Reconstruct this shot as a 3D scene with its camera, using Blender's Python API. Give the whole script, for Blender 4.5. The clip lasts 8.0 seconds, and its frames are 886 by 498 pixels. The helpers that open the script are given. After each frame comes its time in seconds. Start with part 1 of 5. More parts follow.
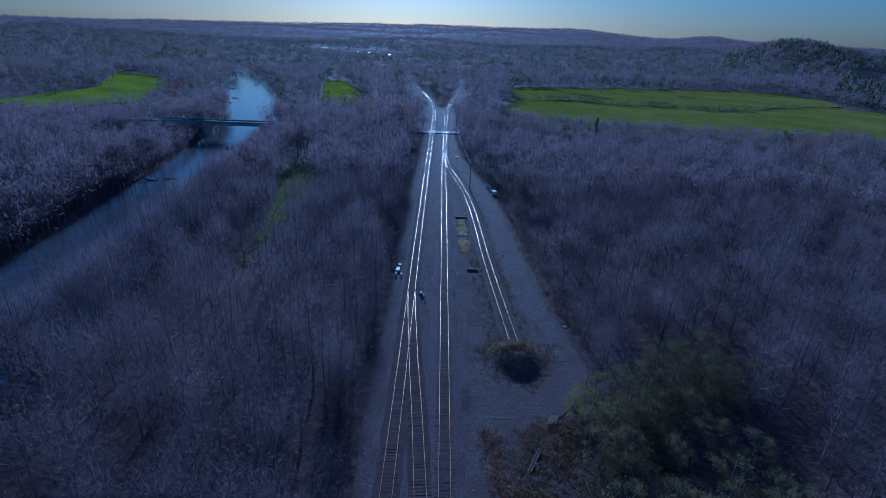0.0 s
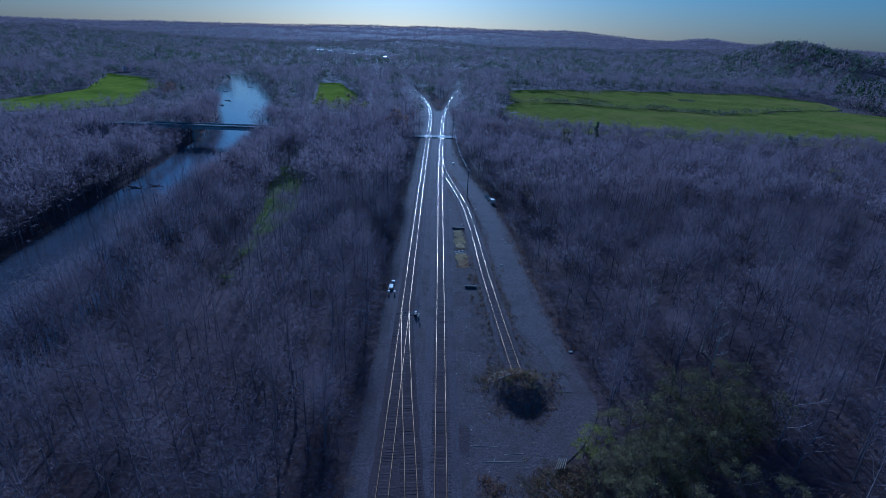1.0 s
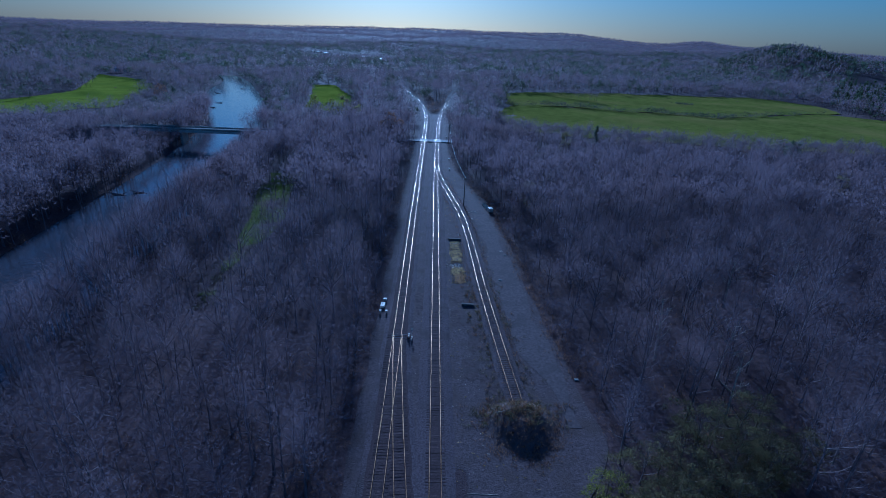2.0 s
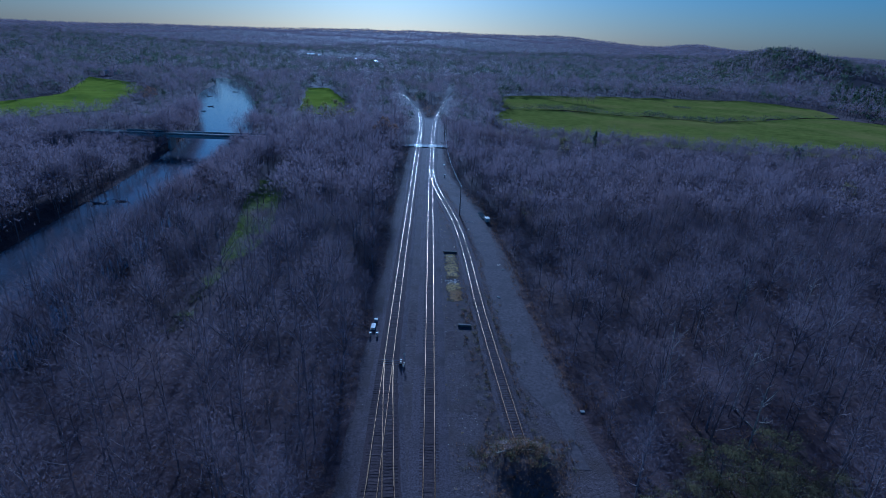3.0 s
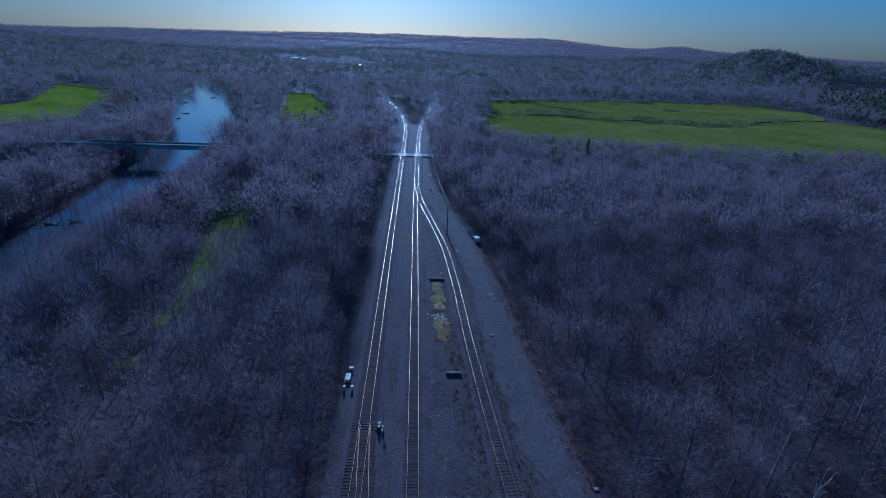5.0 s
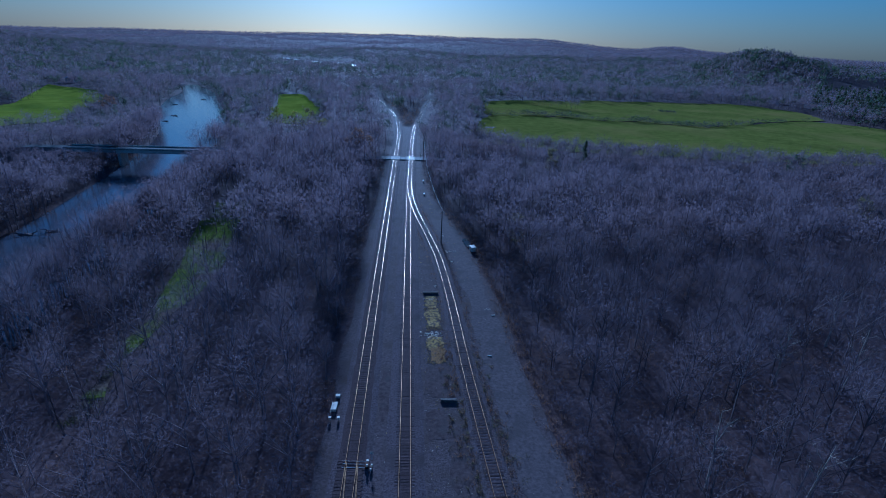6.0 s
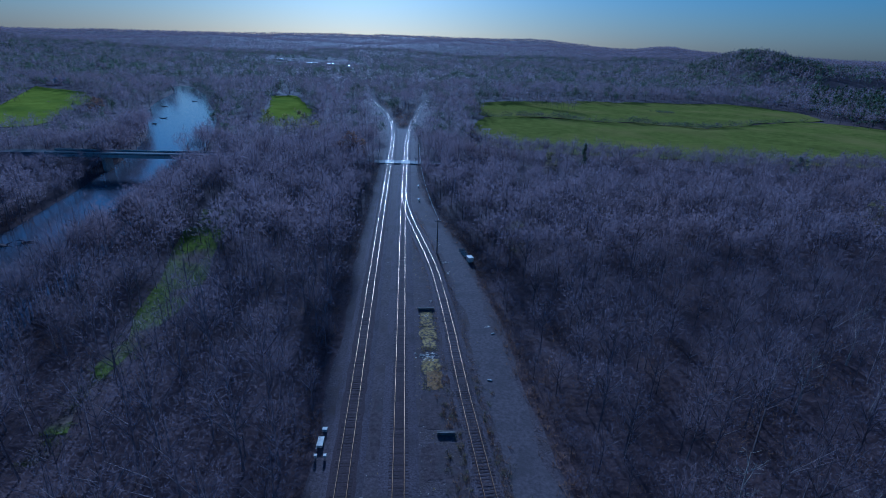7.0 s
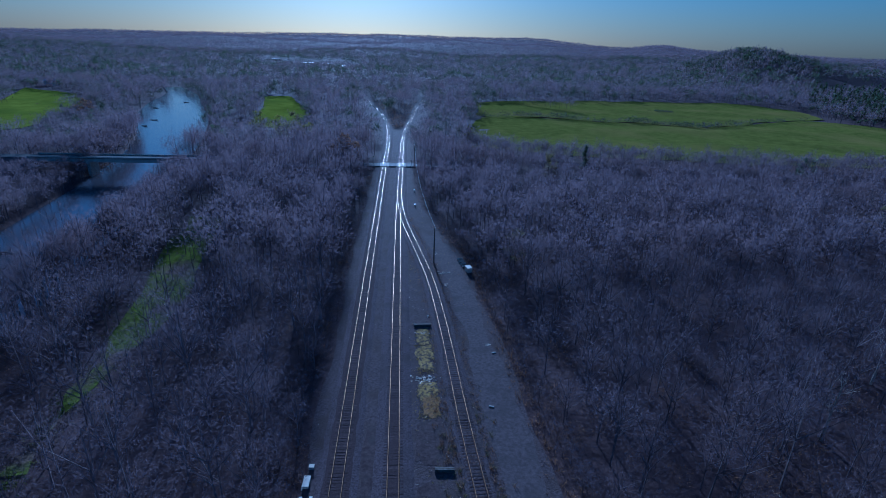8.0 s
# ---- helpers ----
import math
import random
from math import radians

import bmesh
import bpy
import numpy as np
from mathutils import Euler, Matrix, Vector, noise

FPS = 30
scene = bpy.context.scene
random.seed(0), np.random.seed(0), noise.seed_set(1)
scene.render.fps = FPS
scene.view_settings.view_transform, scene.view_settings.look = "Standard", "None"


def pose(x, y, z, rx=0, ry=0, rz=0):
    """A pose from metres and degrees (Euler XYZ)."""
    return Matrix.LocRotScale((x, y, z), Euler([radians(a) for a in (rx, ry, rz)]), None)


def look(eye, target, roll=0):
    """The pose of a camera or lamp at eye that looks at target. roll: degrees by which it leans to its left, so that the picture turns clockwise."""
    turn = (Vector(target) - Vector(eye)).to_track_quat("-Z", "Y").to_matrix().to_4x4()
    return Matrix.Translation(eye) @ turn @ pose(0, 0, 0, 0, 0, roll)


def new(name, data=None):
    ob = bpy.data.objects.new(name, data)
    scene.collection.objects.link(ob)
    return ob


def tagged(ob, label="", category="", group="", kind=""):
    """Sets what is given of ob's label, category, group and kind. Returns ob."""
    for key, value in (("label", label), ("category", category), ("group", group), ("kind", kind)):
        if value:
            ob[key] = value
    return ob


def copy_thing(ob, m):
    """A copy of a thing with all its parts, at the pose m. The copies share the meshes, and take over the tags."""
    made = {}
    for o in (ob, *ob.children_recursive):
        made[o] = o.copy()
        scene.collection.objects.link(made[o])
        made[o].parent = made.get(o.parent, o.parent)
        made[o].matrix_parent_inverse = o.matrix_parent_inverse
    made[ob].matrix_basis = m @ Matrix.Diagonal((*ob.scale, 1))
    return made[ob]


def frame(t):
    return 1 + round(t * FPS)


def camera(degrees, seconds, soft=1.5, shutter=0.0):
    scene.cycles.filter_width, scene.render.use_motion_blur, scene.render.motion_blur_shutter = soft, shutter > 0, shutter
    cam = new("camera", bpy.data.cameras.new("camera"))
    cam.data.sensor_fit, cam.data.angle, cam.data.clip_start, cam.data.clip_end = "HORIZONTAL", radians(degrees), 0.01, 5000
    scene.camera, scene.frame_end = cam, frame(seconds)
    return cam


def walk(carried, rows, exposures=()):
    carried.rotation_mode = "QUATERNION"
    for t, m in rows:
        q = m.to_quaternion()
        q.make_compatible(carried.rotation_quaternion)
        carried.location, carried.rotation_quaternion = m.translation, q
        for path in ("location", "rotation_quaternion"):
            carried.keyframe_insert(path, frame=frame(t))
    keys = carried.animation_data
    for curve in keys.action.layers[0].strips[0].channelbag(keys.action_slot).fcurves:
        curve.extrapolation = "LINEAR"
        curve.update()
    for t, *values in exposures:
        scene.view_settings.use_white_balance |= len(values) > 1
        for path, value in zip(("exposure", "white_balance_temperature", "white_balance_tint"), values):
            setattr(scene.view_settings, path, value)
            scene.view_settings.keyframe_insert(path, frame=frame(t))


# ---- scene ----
cam = camera(82.5, 8.0, soft=0.95)
PATH = [
    (0.0, (-1.96, 0.459, 51.571), (-1.935, 2.298, 50.784), 2.2),
    (0.5, (-1.90, 4.558, 51.525), (-1.869, 6.399, 50.742), 2.3),
    (1.0, (-1.86, 8.600, 51.48), (-1.822, 10.441, 50.7), 2.3),
    (1.5, (-1.789, 12.53, 51.43), (-1.743, 14.372, 50.652), 2.4),
    (3.0, (-1.379, 23.64, 51.519), (-1.309, 25.487, 50.754), 2.6),
    (3.5, (-1.223, 27.312, 51.60), (-1.142, 29.159, 50.837), 2.6),
    (4.0, (-1.02, 30.922, 51.685), (-0.926, 32.77, 50.926), 2.6),
    (4.5, (-0.74, 34.453, 51.80), (-0.635, 36.302, 51.045), 2.5),
    (6.0, (0.124, 44.944, 51.931), (0.26, 46.792, 51.179), 2.3),
    (6.5, (0.36, 48.503, 51.93), (0.503, 50.351, 51.18), 2.3),
    (7.0, (0.56, 52.134, 51.90), (0.712, 53.982, 51.15), 2.2),
    (7.5, (0.79, 55.65, 51.88), (0.948, 57.497, 51.13), 2.1),
    (8.0, (1.06, 59.05, 51.92), (1.223, 60.896, 51.168), 2.0),
]
EXPOSURE, KELVIN, TINT = 0.5, 3190, 9
walk(cam, [(t, look(eye, target, roll)) for t, eye, target, roll in PATH],
     exposures=[(0.0, EXPOSURE, KELVIN, TINT), (8.0, EXPOSURE, KELVIN, TINT)])

# ---- sky and sun ----
SUN_HEIGHT, SUN_SIDE = 16.0, -5.0  # degrees above the horizon, and to the right of +y
world = bpy.data.worlds.new("sky")
scene.world = world
world.use_nodes = True
wn = world.node_tree
wn.nodes.clear()
sky = wn.nodes.new("ShaderNodeTexSky")
sky.sky_type = "NISHITA"
sky.sun_disc = False
sky.sun_elevation, sky.sun_rotation = radians(SUN_HEIGHT), radians(SUN_SIDE)
sky.altitude, sky.air_density, sky.dust_density, sky.ozone_density = 150, 1.58, 0.65, 4.2
bg = wn.nodes.new("ShaderNodeBackground")
bg.inputs["Strength"].default_value = 0.0272
wo = wn.nodes.new("ShaderNodeOutputWorld")
wn.links.new(sky.outputs[0], bg.inputs[0])
wn.links.new(bg.outputs[0], wo.inputs[0])
sun = new("sun", bpy.data.lights.new("sun", "SUN"))
sun.data.energy, sun.data.angle, sun.data.color = 3.7, radians(4.0), (1.0, 0.83, 0.61)
ce, se = math.cos(radians(SUN_HEIGHT)), math.sin(radians(SUN_HEIGHT))
sun.matrix_world = look((300 * math.sin(radians(SUN_SIDE)) * ce, 300 * math.cos(radians(SUN_SIDE)) * ce, 300 * se), (0, 0, 0))


# ---- materials ----
def mat(name, dark, light, scale=1.0, rough=0.85, metal=0.0, bump=0.0, bump_scale=None, patch=None, patch_scale=0.05,
        patch_at=0.5, vary=0.0, by="", spec=0.05, detail=6.0, soft=0.12, cover=1.0, spray=0.0):
    """Two colours mixed by fine noise; patch: a third one laid over in large patches; vary: brightness spread per piece
    (by 'object') or per loose bit of a mesh (by 'island'); cover: the share that a spray of fine twigs or blades fills;
    spray: the share of light that passes on round such fine twigs to their far side."""
    m = bpy.data.materials.new(name)
    m.use_nodes = True
    nt = m.node_tree
    n, l = nt.nodes, nt.links
    b = n["Principled BSDF"]
    b.inputs["Roughness"].default_value = rough
    b.inputs["Metallic"].default_value = metal
    b.inputs["Specular IOR Level"].default_value = spec
    geo = n.new("ShaderNodeNewGeometry")
    ns = n.new("ShaderNodeTexNoise")
    ns.inputs["Scale"].default_value, ns.inputs["Detail"].default_value, ns.inputs["Roughness"].default_value = scale, detail, 0.65
    l.new(geo.outputs["Position"], ns.inputs["Vector"])
    ramp = n.new("ShaderNodeValToRGB")
    ramp.color_ramp.elements[0].position, ramp.color_ramp.elements[1].position = 0.36, 0.66
    ramp.color_ramp.elements[0].color, ramp.color_ramp.elements[1].color = (*dark, 1), (*light, 1)
    l.new(ns.outputs["Fac"], ramp.inputs["Fac"])
    col = ramp.outputs["Color"]
    if patch:
        pn = n.new("ShaderNodeTexNoise")
        pn.inputs["Scale"].default_value, pn.inputs["Detail"].default_value = patch_scale, 5.0
        l.new(geo.outputs["Position"], pn.inputs["Vector"])
        pr = n.new("ShaderNodeMapRange")
        pr.inputs["From Min"].default_value, pr.inputs["From Max"].default_value = patch_at, patch_at + soft
        l.new(pn.outputs["Fac"], pr.inputs["Value"])
        mx = n.new("ShaderNodeMix")
        mx.data_type = "RGBA"
        mx.inputs[7].default_value = (*patch, 1)
        l.new(pr.outputs["Result"], mx.inputs[0])
        l.new(col, mx.inputs[6])
        col = mx.outputs[2]
    if vary:
        src = n.new("ShaderNodeObjectInfo").outputs["Random"] if by == "object" else geo.outputs["Random Per Island"]
        vr = n.new("ShaderNodeMapRange")
        vr.inputs["To Min"].default_value, vr.inputs["To Max"].default_value = 1 - vary, 1 + vary
        l.new(src, vr.inputs["Value"])
        hv = n.new("ShaderNodeHueSaturation")
        l.new(vr.outputs["Result"], hv.inputs["Value"])
        l.new(col, hv.inputs["Color"])
        col = hv.outputs["Color"]
    l.new(col, b.inputs["Base Color"])
    b.inputs["Alpha"].default_value = cover
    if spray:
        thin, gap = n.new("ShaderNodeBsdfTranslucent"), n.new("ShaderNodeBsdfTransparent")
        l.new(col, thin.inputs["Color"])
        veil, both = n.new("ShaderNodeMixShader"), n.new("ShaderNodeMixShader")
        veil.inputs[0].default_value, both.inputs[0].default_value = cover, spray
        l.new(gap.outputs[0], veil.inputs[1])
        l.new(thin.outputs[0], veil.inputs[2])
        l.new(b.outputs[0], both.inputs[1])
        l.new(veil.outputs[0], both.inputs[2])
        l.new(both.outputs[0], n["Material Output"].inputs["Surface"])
    if bump:
        bn = n.new("ShaderNodeTexNoise")
        bn.inputs["Scale"].default_value, bn.inputs["Detail"].default_value = bump_scale or scale, 6.0
        l.new(geo.outputs["Position"], bn.inputs["Vector"])
        bp = n.new("ShaderNodeBump")
        bp.inputs["Strength"].default_value, bp.inputs["Distance"].default_value = 1.0, bump
        l.new(bn.outputs["Fac"], bp.inputs["Height"])
        l.new(bp.outputs["Normal"], b.inputs["Normal"])
    return m


M_FLOOR = mat("leaf_litter", (0.066, 0.042, 0.038), (0.102, 0.066, 0.060), 0.35, 0.95, bump=0.4, bump_scale=0.5,
              patch=(0.090, 0.054, 0.044), patch_scale=0.012, patch_at=0.56)
M_GRASS = mat("pasture_grass", (0.128, 0.130, 0.018), (0.200, 0.192, 0.030), 0.16, 0.9, spec=0.0, bump=0.12, bump_scale=1.2,
              patch=(0.232, 0.190, 0.042), patch_scale=0.018, patch_at=0.48, soft=0.25)
M_GRASS_LUSH = mat("winter_wheat", (0.168, 0.182, 0.012), (0.228, 0.244, 0.020), 0.12, 0.9, spec=0.0, bump=0.1, bump_scale=1.0,
                   patch=(0.123, 0.150, 0.015), patch_scale=0.02, patch_at=0.55, soft=0.2)
M_ROUGH_GRASS = mat("rough_grass", (0.095, 0.112, 0.012), (0.175, 0.190, 0.026), 0.6, 0.95, spec=0.0, bump=0.2, bump_scale=1.5,
                    patch=(0.135, 0.100, 0.070), patch_scale=0.11, patch_at=0.5)
M_GRAVEL = mat("yard_gravel", (0.070, 0.051, 0.048), (0.140, 0.104, 0.098), 2.4, 0.95, bump=0.08, bump_scale=5.0,
               patch=(0.084, 0.060, 0.050), patch_scale=0.25, patch_at=0.46, soft=0.25)
M_BALLAST = mat("track_ballast", (0.066, 0.047, 0.046), (0.150, 0.114, 0.113), 4.0, 0.95, bump=0.1, bump_scale=7.0,
                patch=(0.078, 0.058, 0.052), patch_scale=0.16, patch_at=0.52, soft=0.2)
M_BALLAST_DARK = mat("oiled_ballast", (0.054, 0.036, 0.034), (0.096, 0.066, 0.061), 5.0, 0.95, bump=0.08, bump_scale=7.0)
M_TIE = mat("creosoted_timber", (0.054, 0.036, 0.033), (0.098, 0.067, 0.060), 3.0, 0.85, bump=0.02, vary=0.35, by="object")
M_TIE_FAR = mat("creosoted_timber_far", (0.054, 0.036, 0.033), (0.098, 0.067, 0.060), 3.0, 0.85, vary=0.30, by="island")
M_RAIL = mat("worn_rail_steel", (0.37, 0.235, 0.105), (0.46, 0.295, 0.14), 0.3, 0.40, 1.0)
M_RAIL_OLD = mat("dull_rail_steel", (0.38, 0.24, 0.11), (0.48, 0.31, 0.15), 0.3, 0.38, 1.0)
M_RUST = mat("rusty_steel", (0.060, 0.030, 0.020), (0.130, 0.070, 0.045), 4.0, 0.75, 0.3)
M_BARK = mat("grey_bark", (0.150, 0.118, 0.112), (0.235, 0.190, 0.182), 1.2, 0.9, vary=0.3, by="object")
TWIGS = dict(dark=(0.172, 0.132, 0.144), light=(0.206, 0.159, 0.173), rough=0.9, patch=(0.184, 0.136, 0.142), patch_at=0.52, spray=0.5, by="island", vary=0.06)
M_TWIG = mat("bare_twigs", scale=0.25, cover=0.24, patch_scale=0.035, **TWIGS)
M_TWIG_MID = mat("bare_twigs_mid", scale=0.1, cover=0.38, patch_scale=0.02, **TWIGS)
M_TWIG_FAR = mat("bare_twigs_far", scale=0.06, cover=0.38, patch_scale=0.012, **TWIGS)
M_PALE = mat("pale_bark", (0.330, 0.275, 0.210), (0.520, 0.440, 0.340), 1.4, 0.8)
M_LEAF = mat("olive_leaves", (0.150, 0.124, 0.052), (0.222, 0.186, 0.080), 0.5, 0.8, cover=0.6, vary=0.15, by="island", spray=0.5)
M_LEAF_YELLOW = mat("yellowing_leaves", (0.170, 0.165, 0.022), (0.320, 0.290, 0.050), 0.5, 0.8, vary=0.4, by="island", cover=0.7, spray=0.4)
M_LEAF_RUST = mat("rust_brown_leaves", (0.190, 0.110, 0.060), (0.320, 0.190, 0.100), 0.5, 0.85, vary=0.4, by="island", cover=0.7, spray=0.4)
M_PINE = mat("pine_needles", (0.058, 0.071, 0.037), (0.120, 0.139, 0.071), 0.4, 0.85, vary=0.4, by="island", cover=0.7, spray=0.4)
M_SOIL = mat("trodden_soil", (0.058, 0.040, 0.037), (0.112, 0.080, 0.073), 1.6, 0.95, bump=0.05, bump_scale=3.0,
             patch=(0.084, 0.064, 0.058), patch_scale=0.6, patch_at=0.5, soft=0.2)
M_DIRT = mat("dark_soil", (0.090, 0.066, 0.060), (0.140, 0.104, 0.092), 1.1, 0.95, bump=0.08, bump_scale=1.6,
             patch=(0.082, 0.054, 0.040), patch_scale=0.35, patch_at=0.54)
M_STRAW = mat("dry_straw_grass", (0.42, 0.29, 0.07), (0.62, 0.45, 0.14), 1.5, 0.9, vary=0.4, by="island", cover=0.7)
M_THATCH_RUST = mat("flattened_brown_grass", (0.24, 0.135, 0.045), (0.38, 0.23, 0.09), 2.2, 0.95, patch=(0.09, 0.066, 0.056), patch_scale=2.2, patch_at=0.46, soft=0.2)
M_THATCH = mat("flattened_straw", (0.28, 0.19, 0.05), (0.52, 0.36, 0.11), 3.5, 0.95, patch=(0.10, 0.078, 0.066), patch_scale=1.9, patch_at=0.43, soft=0.16)
M_RUBBLE = mat("pale_rubble", (0.506, 0.422, 0.314), (0.814, 0.690, 0.522), 2.0, 0.85, vary=0.3, by="island")
M_WHITE = mat("white_paint", (0.76, 0.65, 0.48), (0.84, 0.73, 0.55), 1.5, 0.6, spec=0.15)
M_GREY = mat("grey_paint", (0.30, 0.31, 0.32), (0.42, 0.43, 0.44), 2.0, 0.45, spec=0.5)
M_CONCRETE = mat("weathered_concrete", (0.34, 0.31, 0.26), (0.52, 0.48, 0.41), 0.8, 0.85, bump=0.02)
M_ASPHALT = mat("worn_asphalt", (0.060, 0.060, 0.060), (0.115, 0.113, 0.110), 0.9, 0.8, bump=0.01)
M_WOOD = mat("weathered_wood", (0.090, 0.074, 0.060), (0.210, 0.180, 0.150), 2.0, 0.85, vary=0.3, by="object")
M_PALE_WOOD = mat("bleached_wood", (0.240, 0.190, 0.132), (0.375, 0.306, 0.222), 2.0, 0.85)
M_WIRE = mat("bare_wire", (0.45, 0.45, 0.45), (0.6, 0.6, 0.6), 1.0, 0.3, 1.0)
M_ROOF = mat("metal_roof", (0.52, 0.50, 0.46), (0.72, 0.69, 0.63), 0.2, 0.40, 0.9, spec=0.6)
M_WALL = mat("house_siding", (0.40, 0.38, 0.34), (0.60, 0.58, 0.54), 0.5, 0.8)
M_SHINGLE = mat("roof_shingles", (0.09, 0.085, 0.08), (0.17, 0.16, 0.15), 1.0, 0.85)
M_WATER = mat("river_water", (0.052, 0.050, 0.058), (0.070, 0.066, 0.076), 0.05, 0.10, bump=0.05, bump_scale=0.9, spec=0.5)



# ---- helpers for building ----
def mesh_object(name, verts, tris, mats, index=None, parent=None, smooth=False):
    """One mesh from arrays of corners and faces that all have the same number of corners."""
    verts, tris = np.asarray(verts, np.float32), np.asarray(tris, np.int32)
    k = tris.shape[1]
    me = bpy.data.meshes.new(name)
    me.vertices.add(len(verts))
    me.vertices.foreach_set("co", verts.ravel())
    me.loops.add(tris.size)
    me.loops.foreach_set("vertex_index", tris.ravel())
    me.polygons.add(len(tris))
    me.polygons.foreach_set("loop_start", np.arange(0, tris.size, k, dtype=np.int32))
    for m in mats:
        me.materials.append(m)
    if index is not None:
        me.polygons.foreach_set("material_index", np.asarray(index, np.int32))
    me.polygons.foreach_set("use_smooth", np.full(len(tris), smooth))
    me.update(calc_edges=True)
    ob = new(name, me)
    if parent:
        ob.parent = parent
    return ob


def part(name, bm, material, parent, label=""):
    me = bpy.data.meshes.new(name)
    bm.to_mesh(me)
    bm.free()
    me.materials.append(material)
    ob = new(name, me)
    ob.parent = parent
    return tagged(ob, label=label)


def thing(name, x, y, z, label, category, group="", rz=0.0):
    ob = new(name)
    ob.matrix_world = pose(x, y, z, 0, 0, rz)
    return tagged(ob, label, category, group)


def box(bm, x, y, z, sx, sy, sz, rz=0.0, bevel=0.0, rx=0.0):
    """A box with its base centre at x, y, z."""
    made = bmesh.ops.create_cube(bm, size=1.0, matrix=pose(x, y, z, rx, 0, rz) @ Matrix.Translation((0, 0, sz / 2)) @ Matrix.Diagonal((sx, sy, sz, 1)))
    if bevel:
        edges = {e for v in made["verts"] for e in v.link_edges}
        bmesh.ops.bevel(bm, geom=list(edges), offset=bevel, segments=2, affect="EDGES", profile=0.6)
    return bm


def rod(bm, a, b, r1, r2=None, sides=8):
    a, b = Vector(a), Vector(b)
    m = Matrix.Translation((a + b) / 2) @ (b - a).to_track_quat("Z", "Y").to_matrix().to_4x4()
    bmesh.ops.create_cone(bm, cap_ends=True, segments=sides, radius1=r1, radius2=r1 if r2 is None else r2, depth=(b - a).length, matrix=m)
    return bm


def spline(knots, at):
    """A smooth curve through (place, value) knots."""
    k = np.array(sorted(knots), float)
    x, y, at = k[:, 0], k[:, 1], np.asarray(at, float)
    m = np.gradient(y, x)
    i = np.clip(np.searchsorted(x, at) - 1, 0, len(x) - 2)
    h = x[i + 1] - x[i]
    s = np.clip((at - x[i]) / h, 0, 1)
    return ((1 + 2 * s) * (1 - s) ** 2 * y[i] + s * (1 - s) ** 2 * h * m[i] + s * s * (3 - 2 * s) * y[i + 1] + s * s * (s - 1) * h * m[i + 1])


def ease(v, a, b):
    s = np.clip((np.asarray(v, float) - a) / (b - a), 0, 1)
    return s * s * (3 - 2 * s)


def waves(x, y, size, seed):
    """A smooth rolling field, about -1 to 1."""
    r = np.random.RandomState(seed)
    out = 0 * np.asarray(x, float)
    for i in range(7):
        a, k = r.uniform(0, 6.28), 6.28 / (size * r.uniform(0.5, 1.6))
        out = out + np.sin(k * (x * np.cos(a) + y * np.sin(a)) + r.uniform(0, 6.28))
    return out / 3.5


def inside(px, py, poly):
    px, py = np.asarray(px, float), np.asarray(py, float)
    hit, j = np.zeros(px.shape, bool), len(poly) - 1
    for i in range(len(poly)):
        (xi, yi), (xj, yj) = poly[i], poly[j]
        hit ^= ((yi > py) != (yj > py)) & (px < (xj - xi) * (py - yi) / (yj - yi + 1e-12) + xi)
        j = i
    return hit


# ---- plan: river, fields, yard, tracks ----
RIVER_MID = [(-60, -82), (75, -91), (125, -95), (186, -102), (240, -109), (293, -119), (362, -134), (420, -154), (480, -176), (554, -204), (650, -238), (720, -275)]
RIVER_HALF = [(-60, 16), (75, 17), (125, 17), (240, 16), (293, 15), (362, 17), (420, 21), (480, 24), (554, 20), (650, 10), (720, 6)]
FIELD_NEAR = [(34, 340), (44, 398), (62, 461), (110, 466), (146, 452), (192, 443), (222, 431), (260, 440), (306, 467), (356, 485), (384, 464), (400, 438), (430, 330), (330, 300), (200, 300), (90, 318)]
FIELD_FAR = [(62, 463), (70, 568), (120, 592), (180, 610), (270, 622), (364, 622), (400, 560), (384, 500), (356, 487), (306, 469), (260, 442), (222, 433), (192, 445), (146, 454), (110, 468)]
FIELD_WEST = [(-345, 392), (-322, 437), (-332, 532), (-412, 668), (-330, 622), (-283, 552), (-240, 410), (-268, 366), (-330, 350)]
FIELD_SMALL = [(-138, 604), (-114, 614), (-72, 480), (-72, 410), (-100, 415), (-118, 520)]
STRIP = [(70, -38), (90, -43), (101, -47), (133, -50), (160, -52), (205, -59), (225, -62)]
YARD_EAST = [(-40, 4), (40, 7), (50, 10), (57, 14), (63, 20), (70, 24), (78, 23.2), (93, 22.3), (116, 21), (140, 19.8), (168, 17.9), (182, 17.2), (206, 11.5), (235, 7), (290, 5.5), (345, 6), (400, 8.3), (435, 11.4), (520, 18.4), (590, 27)]
YARD_WEST = [(-40, -11.4), (60, -11.5), (120, -11.6), (178, -11.8), (260, -11.2), (340, -10.4), (390, -11.4), (423, -13.8), (455, -17.4), (507, -25.5), (529, -30), (590, -46)]
LINE_A = [(-40, -7.12), (60, -7.12), (140, -7.12), (215, -6.95), (290, -6.75), (350, -6.6), (390, -7.6), (423, -9.8), (455, -13.4), (507, -21.5), (529, -25.8), (560, -33)]
LINE_B = [(-40, 0), (60, 0), (140, 0), (215, 0), (290, 0.75), (345, 1.5), (372, 2.5), (400, 4.3), (435, 7.4), (520, 14.4), (581, 22), (600, 25)]
